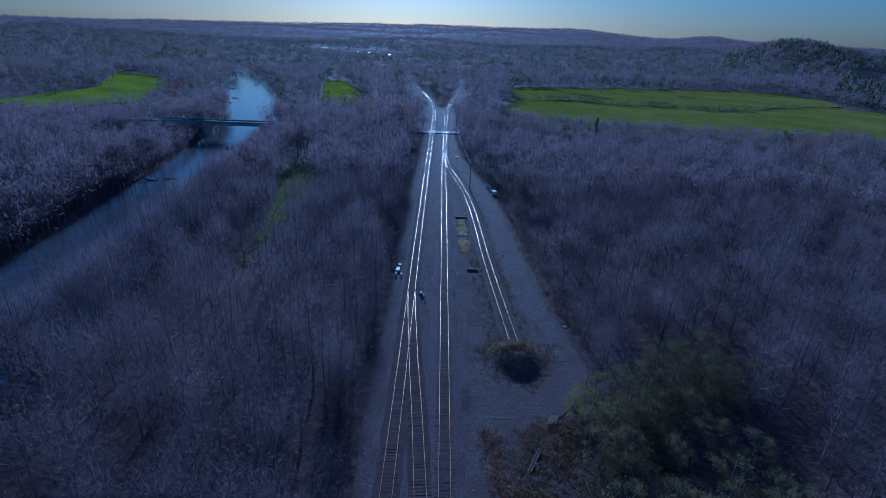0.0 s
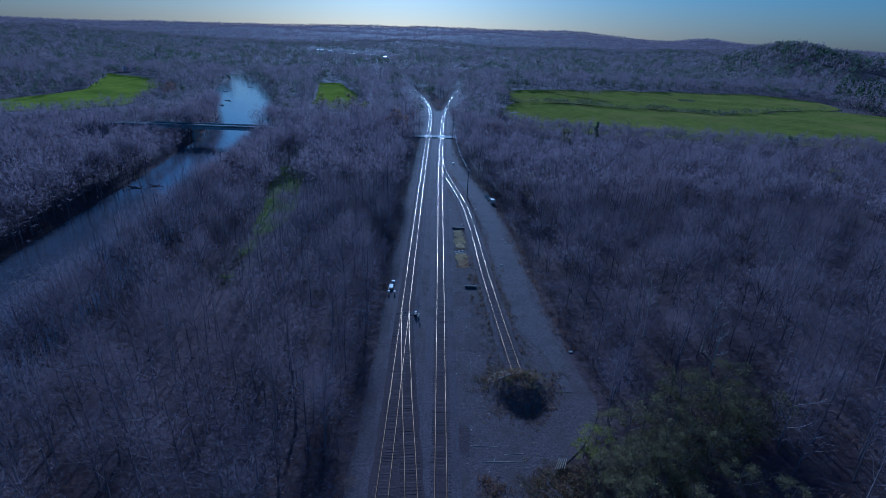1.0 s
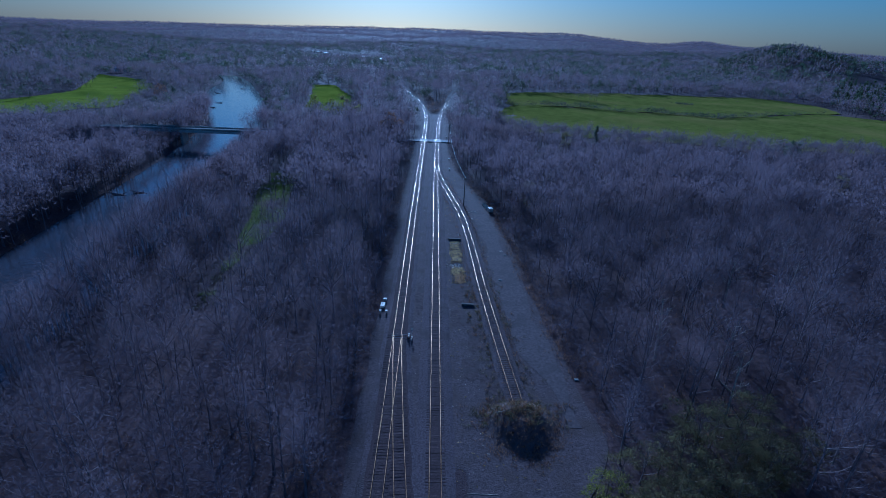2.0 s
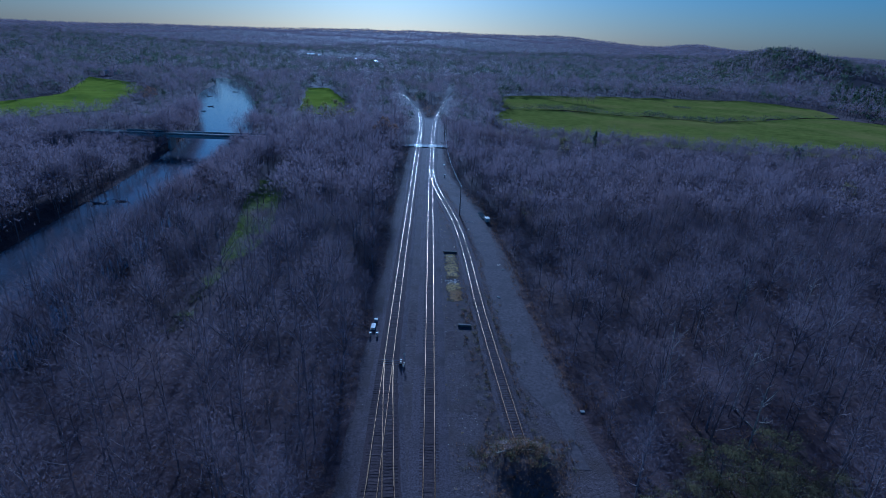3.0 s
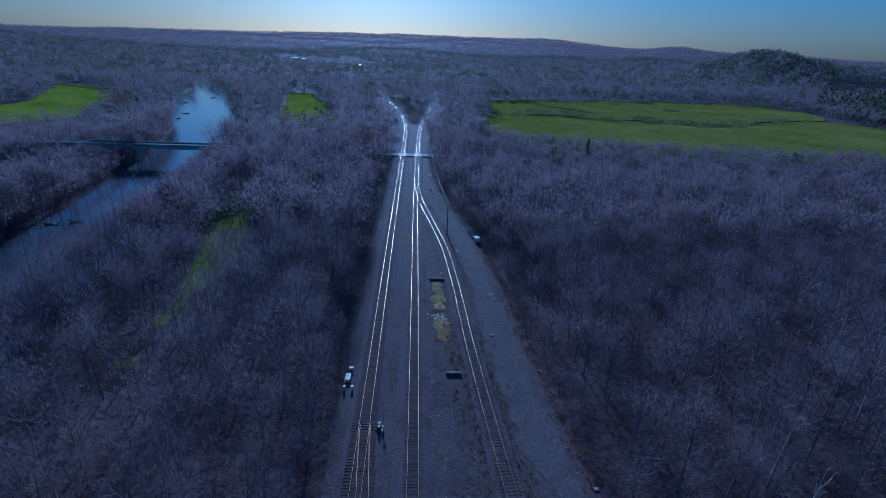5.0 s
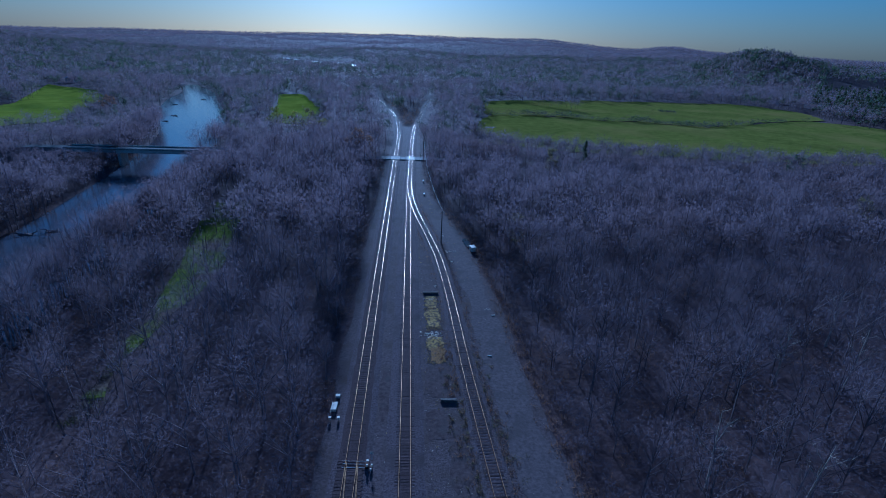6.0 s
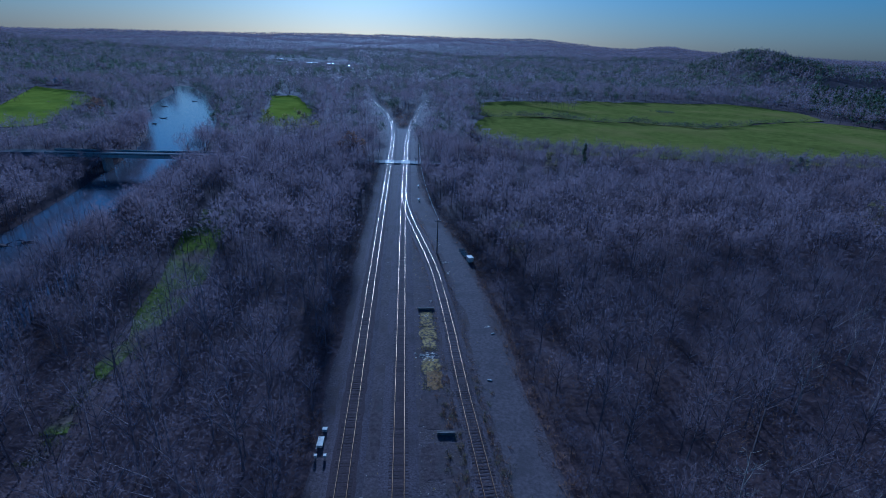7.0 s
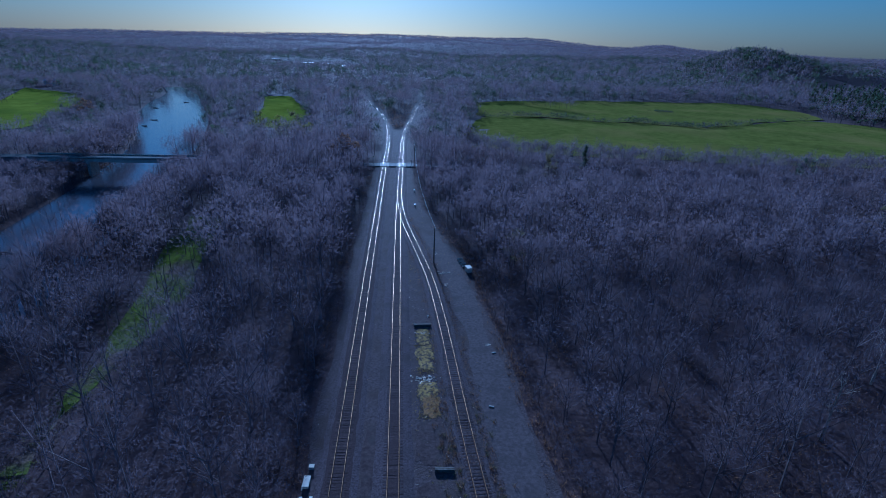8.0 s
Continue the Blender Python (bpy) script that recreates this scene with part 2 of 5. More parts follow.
LINE_C = [(34, 18.8), (48, 17.4), (60, 15.2), (76, 13.0), (86, 12.3), (103, 11.25), (119, 10.4), (139, 9.7), (152, 9.05), (166, 8.05), (188, 5.1), (205, 2.55), (218, 1.15), (228, 0.55), (240, 0.22)]
LINE_M = [(-2, -0.1), (10, -0.5), (30, -1.7), (45, -2.96), (58, -3.96), (70, -5.06), (80, -5.87), (90, -6.62), (98, -7.01), (104, -7.12)]
RIDGE = [(-60, -0.1), (-45, -0.1), (-38.6, 0.0), (-30.8, 0.10), (-18.9, 0.32), (-8.5, 0.55), (-0.3, 0.63), (5.5, 0.62), (10, 0.58), (13.6, 0.70), (18, 0.33), (23, 0.16), (25.8, 0.42), (29, 0.2), (36, -0.05), (45, -0.1), (60, -0.1)]


def height(x, y):
    """The lie of the land; the top of the rails is at 0."""
    x, y = np.asarray(x, float), np.asarray(y, float)
    z = -0.56 + 0 * x
    west, east = spline(YARD_WEST, y), spline(YARD_EAST, y)
    off = np.maximum(west - x, x - east)
    z = z - 1.0 * ease(off, 0.8, 14) + 0.5 * waves(x, y, 60, 3) * ease(off, 3, 25)
    z = z + 1.0 * ease(x, 15, 60) * ease(y, 220, 300)
    z = z - 2.0 * ease(-x, 45, 65) - 3.5 * ease(-x, 150, 260)
    d = np.abs(x - spline(RIVER_MID, y)) - spline(RIVER_HALF, y)
    z = z - (z + 9.0) * ease(-d, -7, 3) * (1 - ease(y, 640, 720))
    ry = y - 25
    r, az = np.hypot(x, ry), np.degrees(np.arctan2(x, np.maximum(ry, 1e-3)))
    az = np.where(ry < 0, np.sign(x) * 60, az)
    top = 51.7 + 4300 * np.tan(np.radians(spline(RIDGE, np.clip(az, -60, 60)) - 0.06))
    rise = ease(r, 900, 4300) ** 1.4
    z = z + top * rise + waves(x, y, 900, 5) * 12 * ease(r, 900, 2200) * (1 - ease(r, 3600, 4300)) + waves(x, y, 260, 7) * 3 * ease(r, 900, 3000)
    for haz, hr, hh, wa, wr in ((32.8, 1500, 50, 4.4, 380), (39.5, 1350, 22, 5.0, 300), (24.0, 1900, 22, 4.0, 350), (-33, 2100, 14, 7.0, 500)):
        z = z + hh * np.exp(-((az - haz) / wa) ** 2 - ((r - hr) / wr) ** 2) * (ry > 0)
    return z - 40 * ease(r, 4400, 4900)


# ---- the ground: one sheet to the horizon ----
def spread(lo, hi, fine_lo, fine_hi, step, grow):
    out = list(np.arange(fine_lo, fine_hi + step, step))
    s, v = step, out[-1]
    while v < hi:
        s *= grow
        v += s
        out.append(v)
    s, v = step, out[0]
    while v > lo:
        s *= grow
        v -= s
        out.insert(0, v)
    return np.array(out)


def sheet(name, xs, ys, z, material, label, category, smooth=True):
    nx, ny = len(xs), len(ys)
    X, Y = np.meshgrid(xs, ys)
    v = np.stack([X.ravel(), Y.ravel(), np.ravel(z(X, Y))], 1)
    i = (np.arange(ny - 1)[:, None] * nx + np.arange(nx - 1)[None, :]).ravel()
    f = np.stack([i, i + 1, i + nx + 1, i + nx], 1)
    ob = mesh_object(name, v, f, [material], smooth=smooth)
    return tagged(ob, label, category, kind="structure")


sheet("ground", spread(-4800, 4800, -135, 70, 3.2, 1.06), spread(-900, 4900, 24, 330, 4.0, 1.05), height, M_FLOOR,
      "brown leaf-littered woodland floor rolling to wooded hills", "ground")


def ribbon(name, ys, left, right, lift, material, label, category, across=6, edge=0.0, seed=0):
    """A strip along y between two side lines, laid on the land."""
    r = np.random.RandomState(seed)
    lx, rx = spline(left, ys) if isinstance(left, list) else left, spline(right, ys) if isinstance(right, list) else right
    n = len(ys)
    wob = [np.interp(np.arange(n), np.arange(0, n + 3, 3), r.uniform(-edge, edge, len(np.arange(0, n + 3, 3)))) for _ in range(2)]
    lx, rx = lx + wob[0], rx + wob[1]
    t = np.linspace(0, 1, across + 1)
    X = lx[:, None] * (1 - t) + rx[:, None] * t
    Y = np.repeat(np.asarray(ys)[:, None], across + 1, 1)
    Z = height(X, Y) + lift
    v = np.stack([X.ravel(), Y.ravel(), Z.ravel()], 1)
    nx = across + 1
    i = (np.arange(n - 1)[:, None] * nx + np.arange(across)[None, :]).ravel()
    return tagged(mesh_object(name, v, np.stack([i, i + 1, i + nx + 1, i + nx], 1), [material], smooth=True), label, category, kind="structure")


ribbon("gravel_yard", np.arange(-40, 392, 2.0), YARD_WEST, YARD_EAST, 0.07, M_GRAVEL, "grey compacted gravel of the rail yard beside the tracks", "gravel", 10, 0.7, 3)

M_PATH = mat("packed_dirt", (0.082, 0.063, 0.059), (0.146, 0.112, 0.105), 1.8, 0.95, bump=0.03, bump_scale=4.0, patch=(0.084, 0.066, 0.060), patch_scale=0.2, patch_at=0.52, soft=0.2)
py = np.arange(74, 200, 2.0)
path_right = spline(YARD_EAST, py) - 1.6 - 1.5 * (1 - ease(py, 72, 84))
path_left = np.maximum(spline(LINE_C, np.maximum(py, 77)) + 3.6, path_right - 0.3 - 9.0 * ease(py, 70, 112))
ribbon("dirt_track", py, np.minimum(path_left, path_right - 0.3), path_right, 0.10, M_PATH,
       "pale packed-dirt service track along the woods", "dirt track", 5, 0.8, 9)


def patch(name, poly, lift, material, label, edge=3.0, seed=1, rings=10, segs=140):
    """A field: rings from its middle out to an uneven border, laid on the land."""
    r = np.random.RandomState(seed)
    p = np.array(poly, float)
    c = p.mean(0)
    a = np.linspace(0, 2 * np.pi, segs, endpoint=False)
    rad = np.zeros(segs)
    for k in range(segs):
        d = np.array([math.cos(a[k]), math.sin(a[k])])
        for q0, q1 in zip(p, np.roll(p, -1, 0)):
            e = q1 - q0
            den = d[0] * e[1] - d[1] * e[0]
            if abs(den) > 1e-9:
                w = q0 - c
                s, u = (w[0] * e[1] - w[1] * e[0]) / den, (w[0] * d[1] - w[1] * d[0]) / den
                if s > 0 and -1e-6 <= u <= 1 + 1e-6:
                    rad[k] = max(rad[k], s)
    rad = rad + r.uniform(-edge, edge, segs)
    v = [(c[0], c[1])]
    for i in range(1, rings + 1):
        v += [(c[0] + math.cos(a[k]) * rad[k] * i / rings, c[1] + math.sin(a[k]) * rad[k] * i / rings) for k in range(segs)]
    v = np.array(v)
    f = [(0, 1 + k, 1 + (k + 1) % segs) for k in range(segs)]
    for i in range(rings - 1):
        for k in range(segs):
            o, o2 = 1 + i * segs, 1 + (i + 1) * segs
            k2 = (k + 1) % segs
            f += [(o + k, o2 + k, o2 + k2), (o + k, o2 + k2, o + k2)]
    ob = mesh_object(name, np.column_stack([v, height(v[:, 0], v[:, 1]) + lift]), f, [material], smooth=True)
    return tagged(ob, label, "field", kind="structure")


patch("field_1", FIELD_NEAR, 0.35, M_GRASS, "green pasture bordered by bare woods", seed=1)
patch("field_2", FIELD_FAR, 0.35, M_GRASS, "yellow-green upper pasture behind a dark hedge line", seed=2)
patch("field_3", FIELD_WEST, 0.35, M_GRASS_LUSH, "vivid green crop field beyond the river", 4.0, 3)
patch("field_4", FIELD_SMALL, 0.35, M_GRASS_LUSH, "small bright green field among bare woods", 3.0, 4)
sy = np.arange(112, 226, 3.0)
strip_half = 0.5 + 5.6 * ease(sy, 112, 170)
ribbon("grass_strip", sy, spline(STRIP, sy) - strip_half, spline(STRIP, sy) + strip_half, 0.12, M_ROUGH_GRASS, "green grassy clearing strip between the bare trees", "grass", 4, 2.2, 5)

# the river
ys = np.concatenate([np.arange(-60, 640, 8.0), np.arange(640, 722, 8.0)])
mid, half = spline(RIVER_MID, ys), spline(RIVER_HALF, ys) + 5
rv = np.concatenate([np.column_stack([mid - half, ys, 0 * ys - 6.6]), np.column_stack([mid + half, ys, 0 * ys - 6.6])])
k = np.arange(len(ys) - 1)
tagged(mesh_object("water", rv, np.stack([k, k + len(ys), k + len(ys) + 1, k + 1], 1), [M_WATER]), "calm dark river reflecting the pale sky", "river", kind="structure")

# the crossing road
ROAD_Y, ROAD_HALF = 289.0, 3.0
BRIDGE = (-158.0, -84.0)


def road_level(x):
    x = np.asarray(x, float)
    deck = 1.6 * ease(-x, 62, 84) - 1.2 * ease(np.abs(x), 17, 30) * (1 - ease(-x, 55, 70)) * (1 - ease(-x, 158, 185))
    return -0.05 + deck - 5.5 * ease(-x, 165, 250)


def road_piece(x0, x1):
    qs = np.arange(x0, x1 + 0.1, 4.0)
    rows = []
    for q in qs:
        zz = float(road_level(q))
        lo = min(zz - 0.7, float(height(q, ROAD_Y)) - 0.3) if abs(q) > 14 else zz - 0.5
        w = 0.4 + 1.2 * max(0.0, zz - lo - 0.7)
        rows.append([(q, ROAD_Y - ROAD_HALF, zz), (q, ROAD_Y + ROAD_HALF, zz), (q, ROAD_Y + ROAD_HALF + w, lo), (q, ROAD_Y - ROAD_HALF - w, lo)])
    f = [(i * 4 + j, (i + 1) * 4 + j, (i + 1) * 4 + (j + 1) % 4, i * 4 + (j + 1) % 4) for i in range(len(qs) - 1) for j in range(4)]
    tagged(mesh_object("road", np.array(rows).reshape(-1, 3), f, [M_ASPHALT]), "worn asphalt country road crossing the tracks", "road", kind="structure")


road_piece(-330, -158)
road_piece(-84, 60)


# ---- railway tracks ----
def rail_mesh(name, ys, line, side, material, parent, scale=1.0):
    """A flat-bottomed rail swept along a track's centre line."""
    x = spline(line, ys)
    dx = np.gradient(x, ys)
    nrm = 1 / np.hypot(1, dx)
    prof = [(-0.075, -0.172), (0.075, -0.172), (0.070, -0.158), (0.012, -0.138), (0.012, -0.045), (0.037, -0.034), (0.037, -0.016), (0.019, 0.0), (-0.019, 0.0), (-0.037, -0.016), (-0.037, -0.034), (-0.012, -0.045), (-0.012, -0.138), (-0.070, -0.158)]
    n, v = len(prof), []
    for px, pz in prof:
        o = side * 0.7525 + px * scale
        v.append(np.column_stack([x + o * nrm, ys - o * dx * nrm, 0 * ys + pz]))
    v = np.stack(v, 1).reshape(-1, 3)
    f, mi = [], []
    for i in range(len(ys) - 1):
        for j in range(n):
            f.append((i * n + j, i * n + (j + 1) % n, (i + 1) * n + (j + 1) % n, (i + 1) * n + j))
            mi.append(0 if j == 7 else 1)
    return mesh_object(name, v, f, [material, M_RUST], mi, parent, smooth=True)


def tie_mesh(length=2.6):
    bm = bmesh.new()
    made = bmesh.ops.create_cube(bm, size=1.0, matrix=Matrix.Translation((0, 0, 0.09)) @ Matrix.Diagonal((length, 0.23, 0.18, 1)))
    bmesh.ops.bevel(bm, geom=list({e for v in made["verts"] for e in v.link_edges}), offset=0.014, segments=1, affect="EDGES")
    me = bpy.data.meshes.new("tie")
    bm.to_mesh(me)
    bm.free()
    me.materials.append(M_TIE)
    return me


TIE, TIE_LONG = tie_mesh(), tie_mesh(3.6)


def track(line, y0, y1, rail_material, label, near0, near1, spacing=0.53, step=4.0, seed=0, sunk=0.0, long_from=None):
    root = thing("railway_track", 0, 0, 0, label, "railway track", "tracks of the rail yard")
    ys = np.append(np.arange(y0, y1, step), y1)
    for side in (-1, 1):
        rail_mesh("rail", ys, line, side, rail_material, root)
    r = np.random.RandomState(seed)
    ty = np.arange(y0 + 0.2, y1, spacing)
    tx = spline(line, ty)
    slope = np.gradient(tx, ty)
    far_v, far_f, count = [], [], 0
    cube = np.array([(-1.3, -0.115, 0), (1.3, -0.115, 0), (1.3, 0.115, 0), (-1.3, 0.115, 0), (-1.3, -0.115, 0.18), (1.3, -0.115, 0.18), (1.3, 0.115, 0.18), (-1.3, 0.115, 0.18)])
    quads = np.array([(4, 5, 6, 7), (0, 1, 5, 4), (1, 2, 6, 5), (2, 3, 7, 6), (3, 0, 4, 7)])
    for x, y, s in zip(tx, ty, slope):
        z = -0.352 + r.uniform(-0.012, 0.008) - sunk
        turn = -math.degrees(math.atan(s)) + r.uniform(-0.9, 0.9)
        ox = r.uniform(-0.05, 0.05)
        if near0 <= y <= near1 and count < 300:
            ob = new("tie", TIE_LONG if long_from and long_from[0] < y < long_from[1] else TIE)
            ob.parent = root
            ob.matrix_basis = pose(x + ox, y, z, 0, 0, turn)
            count += 1
        else:
            a = radians(turn)
            p = cube @ np.array([[math.cos(a), math.sin(a), 0], [-math.sin(a), math.cos(a), 0], [0, 0, 1]]) + (x + ox, y, z)
            far_f.append(quads + 8 * len(far_v))
            far_v.append(p)
    if far_v:
        tagged(mesh_object("timber_bed", np.concatenate(far_v), np.concatenate(far_f), [M_TIE_FAR], parent=root), kind="stuff")
    return root


def ballast(line, y0, y1, top, foot, lift, seed, label, bed=(0, 1, 1, 1, 1, 0)):
    ys = np.arange(y0, y1, 1.6)
    r = np.random.RandomState(seed)
    x = spline(line, ys)
    rows = []
    for o, z in ((-foot, -0.50), (-top, -0.21), (-0.9, -0.186), (0, -0.19), (0.9, -0.186), (top, -0.21), (foot, -0.50)):
        j = r.uniform(-0.14, 0.14, len(ys)) if abs(o) > 1 else 0
        rows.append(np.column_stack([x + o + j, ys, 0 * ys + z + lift + r.uniform(-0.015, 0.015, len(ys))]))
    v = np.stack(rows, 1).reshape(-1, 3)
    i = (np.arange(len(ys) - 1)[:, None] * 7 + np.arange(6)[None, :]).ravel()
    dark = np.tile(bed, len(ys) - 1)
    return tagged(mesh_object("ballast", v, np.stack([i, i + 1, i + 8, i + 7], 1), [M_BALLAST, M_BALLAST_DARK], dark, smooth=True), label, "ballast", kind="structure")


ballast(LINE_A, -40, 560, 1.75, 2.7, 0.0, 1, "grey crushed-stone ballast bed under a main track")
ballast(LINE_B, -40, 600, 1.75, 2.7, 0.004, 2, "grey crushed-stone ballast bed under a main track", (0, 0, 1, 1, 0, 0))
ballast(LINE_M, 0, 92, 1.6, 2.4, -0.006, 3, "grey crushed-stone ballast under the crossover track")
ballast(LINE_C, 77, 236, 1.7, 2.3, -0.115, 4, "weedy grey ballast under the yard siding", (0, 0, 0, 0, 0, 0))
track(LINE_A, -40, 560, M_RAIL, "main track with shining rails on dark timber ties", 30, 190, seed=1, long_from=(80, 98))
track(LINE_B, -40, 600, M_RAIL, "straight main track with shining rails on dark ties", 30, 190, seed=2)
track(LINE_M, 0, 97, M_RAIL, "crossover track joining the two main tracks", 28, 74, seed=3)
track(LINE_C, 77, 236, M_RAIL_OLD, "weedy yard siding with worn rails and rough ties", 76, 226, 0.56, 2.0, 4, 0.112)
stub = track(LINE_C, 34, 52.5, M_RAIL_OLD, "abandoned stub of siding overgrown by shrubs", 34, 52, 3.7, 2.0, 5, 0.03)
stub.location.z = float(height(17.6, 48)) + 0.34


# ---- trees ----
def tube(v, f, pts, radii, sides):
    base = len(v)
    for k, (p, r) in enumerate(zip(pts, radii)):
        d = (pts[min(k + 1, len(pts) - 1)] - pts[max(k - 1, 0)])
        d = d / (np.linalg.norm(d) + 1e-9)
        u = np.cross(d, (0.31, 0.2, 0.93) if abs(d[2]) < 0.9 else (1.0, 0, 0))
        u = u / np.linalg.norm(u)
        w = np.cross(d, u)
        for s in range(sides):
            a = 2 * math.pi * s / sides
            v.append(p + r * (u * math.cos(a) + w * math.sin(a)))
    for k in range(len(pts) - 1):
        for s in range(sides):
            a, b = base + k * sides + s, base + k * sides + (s + 1) % sides
            f += [(a, b, b + sides), (a, b + sides, a + sides)]


def bare_tree(seed, tall, wide, limbs, twigs, twig_w, twig_l, sides=6, fork=3, trunk_r=0.016, rings=5, rise=0.3):
    """A leafless tree: wood (trunk and limbs) and twigs, as (corners, triangles) each."""
    r = np.random.RandomState(seed)
    v, f = [], []
    lean = r.uniform(-0.06, 0.06, 2)
    bend = r.uniform(-0.25, 0.25, 2)
    def stem(s):
        return np.array([lean[0] * tall * s + bend[0] * math.sin(3 * s), lean[1] * tall * s + bend[1] * math.sin(3.4 * s), tall * 0.88 * s])
    ts = np.linspace(0, 1, rings)
    r0 = tall * trunk_r
    tube(v, f, [stem(s) for s in ts], [r0 * (1.25 if s == 0 else 1 - 0.85 * s) for s in ts], sides)
    ends = []
    for i in range(limbs):
        s = 0.28 + 0.66 * (i + r.uniform(0, 0.8)) / limbs
        a = i * 2.4 + r.uniform(-0.5, 0.5)
        up = r.uniform(0.55, 1.25)
        ln = wide * (1.12 - 0.62 * s) * r.uniform(0.75, 1.2)
        p0 = stem(s)
        d = np.array([math.cos(a), math.sin(a), up])
        d = d / np.linalg.norm(d)
        p1 = p0 + d * ln * 0.55
        d2 = d + np.array([r.uniform(-0.3, 0.3), r.uniform(-0.3, 0.3), 0.45])
        p2 = p1 + d2 / np.linalg.norm(d2) * ln * 0.55
        rr = r0 * (1 - 0.8 * s) * 0.55
        tube(v, f, [p0, p1, p2], [rr, rr * 0.6, rr * 0.15], max(3, sides - 2))
        ends.append((p0, p1, p2))
        for j in range(fork):
            q0 = p0 + (p1 - p0) * r.uniform(0.45, 1.0) if j % 2 else p1 + (p2 - p1) * r.uniform(0, 0.5)
            b = a + r.uniform(-1.3, 1.3)
            e = np.array([math.cos(b), math.sin(b), r.uniform(0.3, 1.3)])
            q1 = q0 + e / np.linalg.norm(e) * ln * r.uniform(0.3, 0.5)
            tube(v, f, [q0, q1], [rr * 0.42, rr * 0.1], 3)
            ends.append((q0, (q0 + q1) / 2, q1))
    ends.append((stem(0.7), stem(0.85), stem(1.0)))
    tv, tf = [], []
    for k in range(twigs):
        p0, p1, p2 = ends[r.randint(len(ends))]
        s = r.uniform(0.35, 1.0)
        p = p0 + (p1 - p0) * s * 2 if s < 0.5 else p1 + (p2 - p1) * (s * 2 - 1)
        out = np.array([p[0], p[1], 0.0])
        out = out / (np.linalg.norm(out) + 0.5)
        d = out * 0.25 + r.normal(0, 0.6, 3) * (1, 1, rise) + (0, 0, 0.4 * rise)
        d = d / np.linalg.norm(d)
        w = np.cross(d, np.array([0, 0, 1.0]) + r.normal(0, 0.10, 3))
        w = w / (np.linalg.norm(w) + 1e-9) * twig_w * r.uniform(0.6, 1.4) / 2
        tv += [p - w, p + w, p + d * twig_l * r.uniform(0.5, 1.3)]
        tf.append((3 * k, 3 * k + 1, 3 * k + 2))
    return (np.array(v), np.array(f)), (np.array(tv), np.array(tf))


def crown_tree(seed, tall, wide, twigs, size, limbs=0, low=0.34, slim=0.2):
    """A leafless tree seen from afar: a stem with a few limbs, and a lumpy crown of fine twig sprays."""
    r = np.random.RandomState(seed)
    v, f = [], []
    top = np.array([r.uniform(-0.5, 0.5), r.uniform(-0.5, 0.5), tall * 0.86])
    tube(v, f, [np.zeros(3), top], [tall * 0.011, tall * 0.002], 3)
    for i in range(limbs):
        a, h = i * 2.4 + r.uniform(-0.4, 0.4), r.uniform(0.3, 0.6)
        e = np.array([math.cos(a) * wide * 0.75, math.sin(a) * wide * 0.75, tall * (h + 0.28)])
        tube(v, f, [top * h, e], [tall * 0.005, tall * 0.001], 3)
    lumps = []
    for i in range(11):
        d = r.normal(0, 1, 3)
        d = d / np.linalg.norm(d) * r.uniform(0.25, 0.8)
        d[2] = abs(d[2]) * 1.25 - 0.35
        lumps.append(d)
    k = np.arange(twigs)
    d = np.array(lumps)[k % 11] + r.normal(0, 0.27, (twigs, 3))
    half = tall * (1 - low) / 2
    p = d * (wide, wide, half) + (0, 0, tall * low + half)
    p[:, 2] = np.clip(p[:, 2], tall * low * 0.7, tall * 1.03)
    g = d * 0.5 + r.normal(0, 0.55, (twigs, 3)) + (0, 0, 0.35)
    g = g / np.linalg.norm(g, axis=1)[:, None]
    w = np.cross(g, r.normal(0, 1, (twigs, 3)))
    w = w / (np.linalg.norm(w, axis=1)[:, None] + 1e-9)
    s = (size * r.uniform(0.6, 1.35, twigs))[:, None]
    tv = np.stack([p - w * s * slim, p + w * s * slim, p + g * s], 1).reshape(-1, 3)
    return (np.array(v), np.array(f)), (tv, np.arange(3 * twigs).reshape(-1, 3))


def leafy_tree(seed, tall, wide, leaves, size, low=0.25, cone=False):
    """A tree in leaf: wood, and a crown of loose leaf sprays in uneven clumps."""
    (v, f), _ = bare_tree(seed, tall, wide, 9, 3, 0.1, 0.5, 5, 2)
    r = np.random.RandomState(seed + 50)
    clumps = []
    for i in range(26 if not cone else 60):
        h = r.uniform(low, 1.0)
        reach = wide * ((1.06 - h) * 0.85 + 0.06 if cone else 0.35 + 0.65 * math.sin(math.pi * min(1, (h - low) / (1.05 - low) + 0.12)))
        a, q = r.uniform(0, 6.28), math.sqrt(r.uniform(0.15, 1))
        clumps.append((np.array([math.cos(a) * q * reach, math.sin(a) * q * reach, h * tall]), r.uniform(0.10, 0.26) * wide * (0.7 if cone else 1)))
    tv, tf = [], []
    for k in range(leaves):
        c, cr = clumps[r.randint(len(clumps))]
        p = c + r.normal(0, 0.5, 3) * cr * (1.2, 1.2, 0.8)
        d = r.normal(0, 1, 3)
        d = d / np.linalg.norm(d)
        w = np.cross(d, np.array([0, 0, 1.0]) + r.normal(0, 0.4, 3))
        w = w / np.linalg.norm(w)
        s = size * r.uniform(0.5, 1.3)
        tv += [p - w * s * 0.45, p + w * s * 0.45, p + d * s]
        tf.append((3 * k, 3 * k + 1, 3 * k + 2))
    return (v, f), (np.array(tv), np.array(tf))


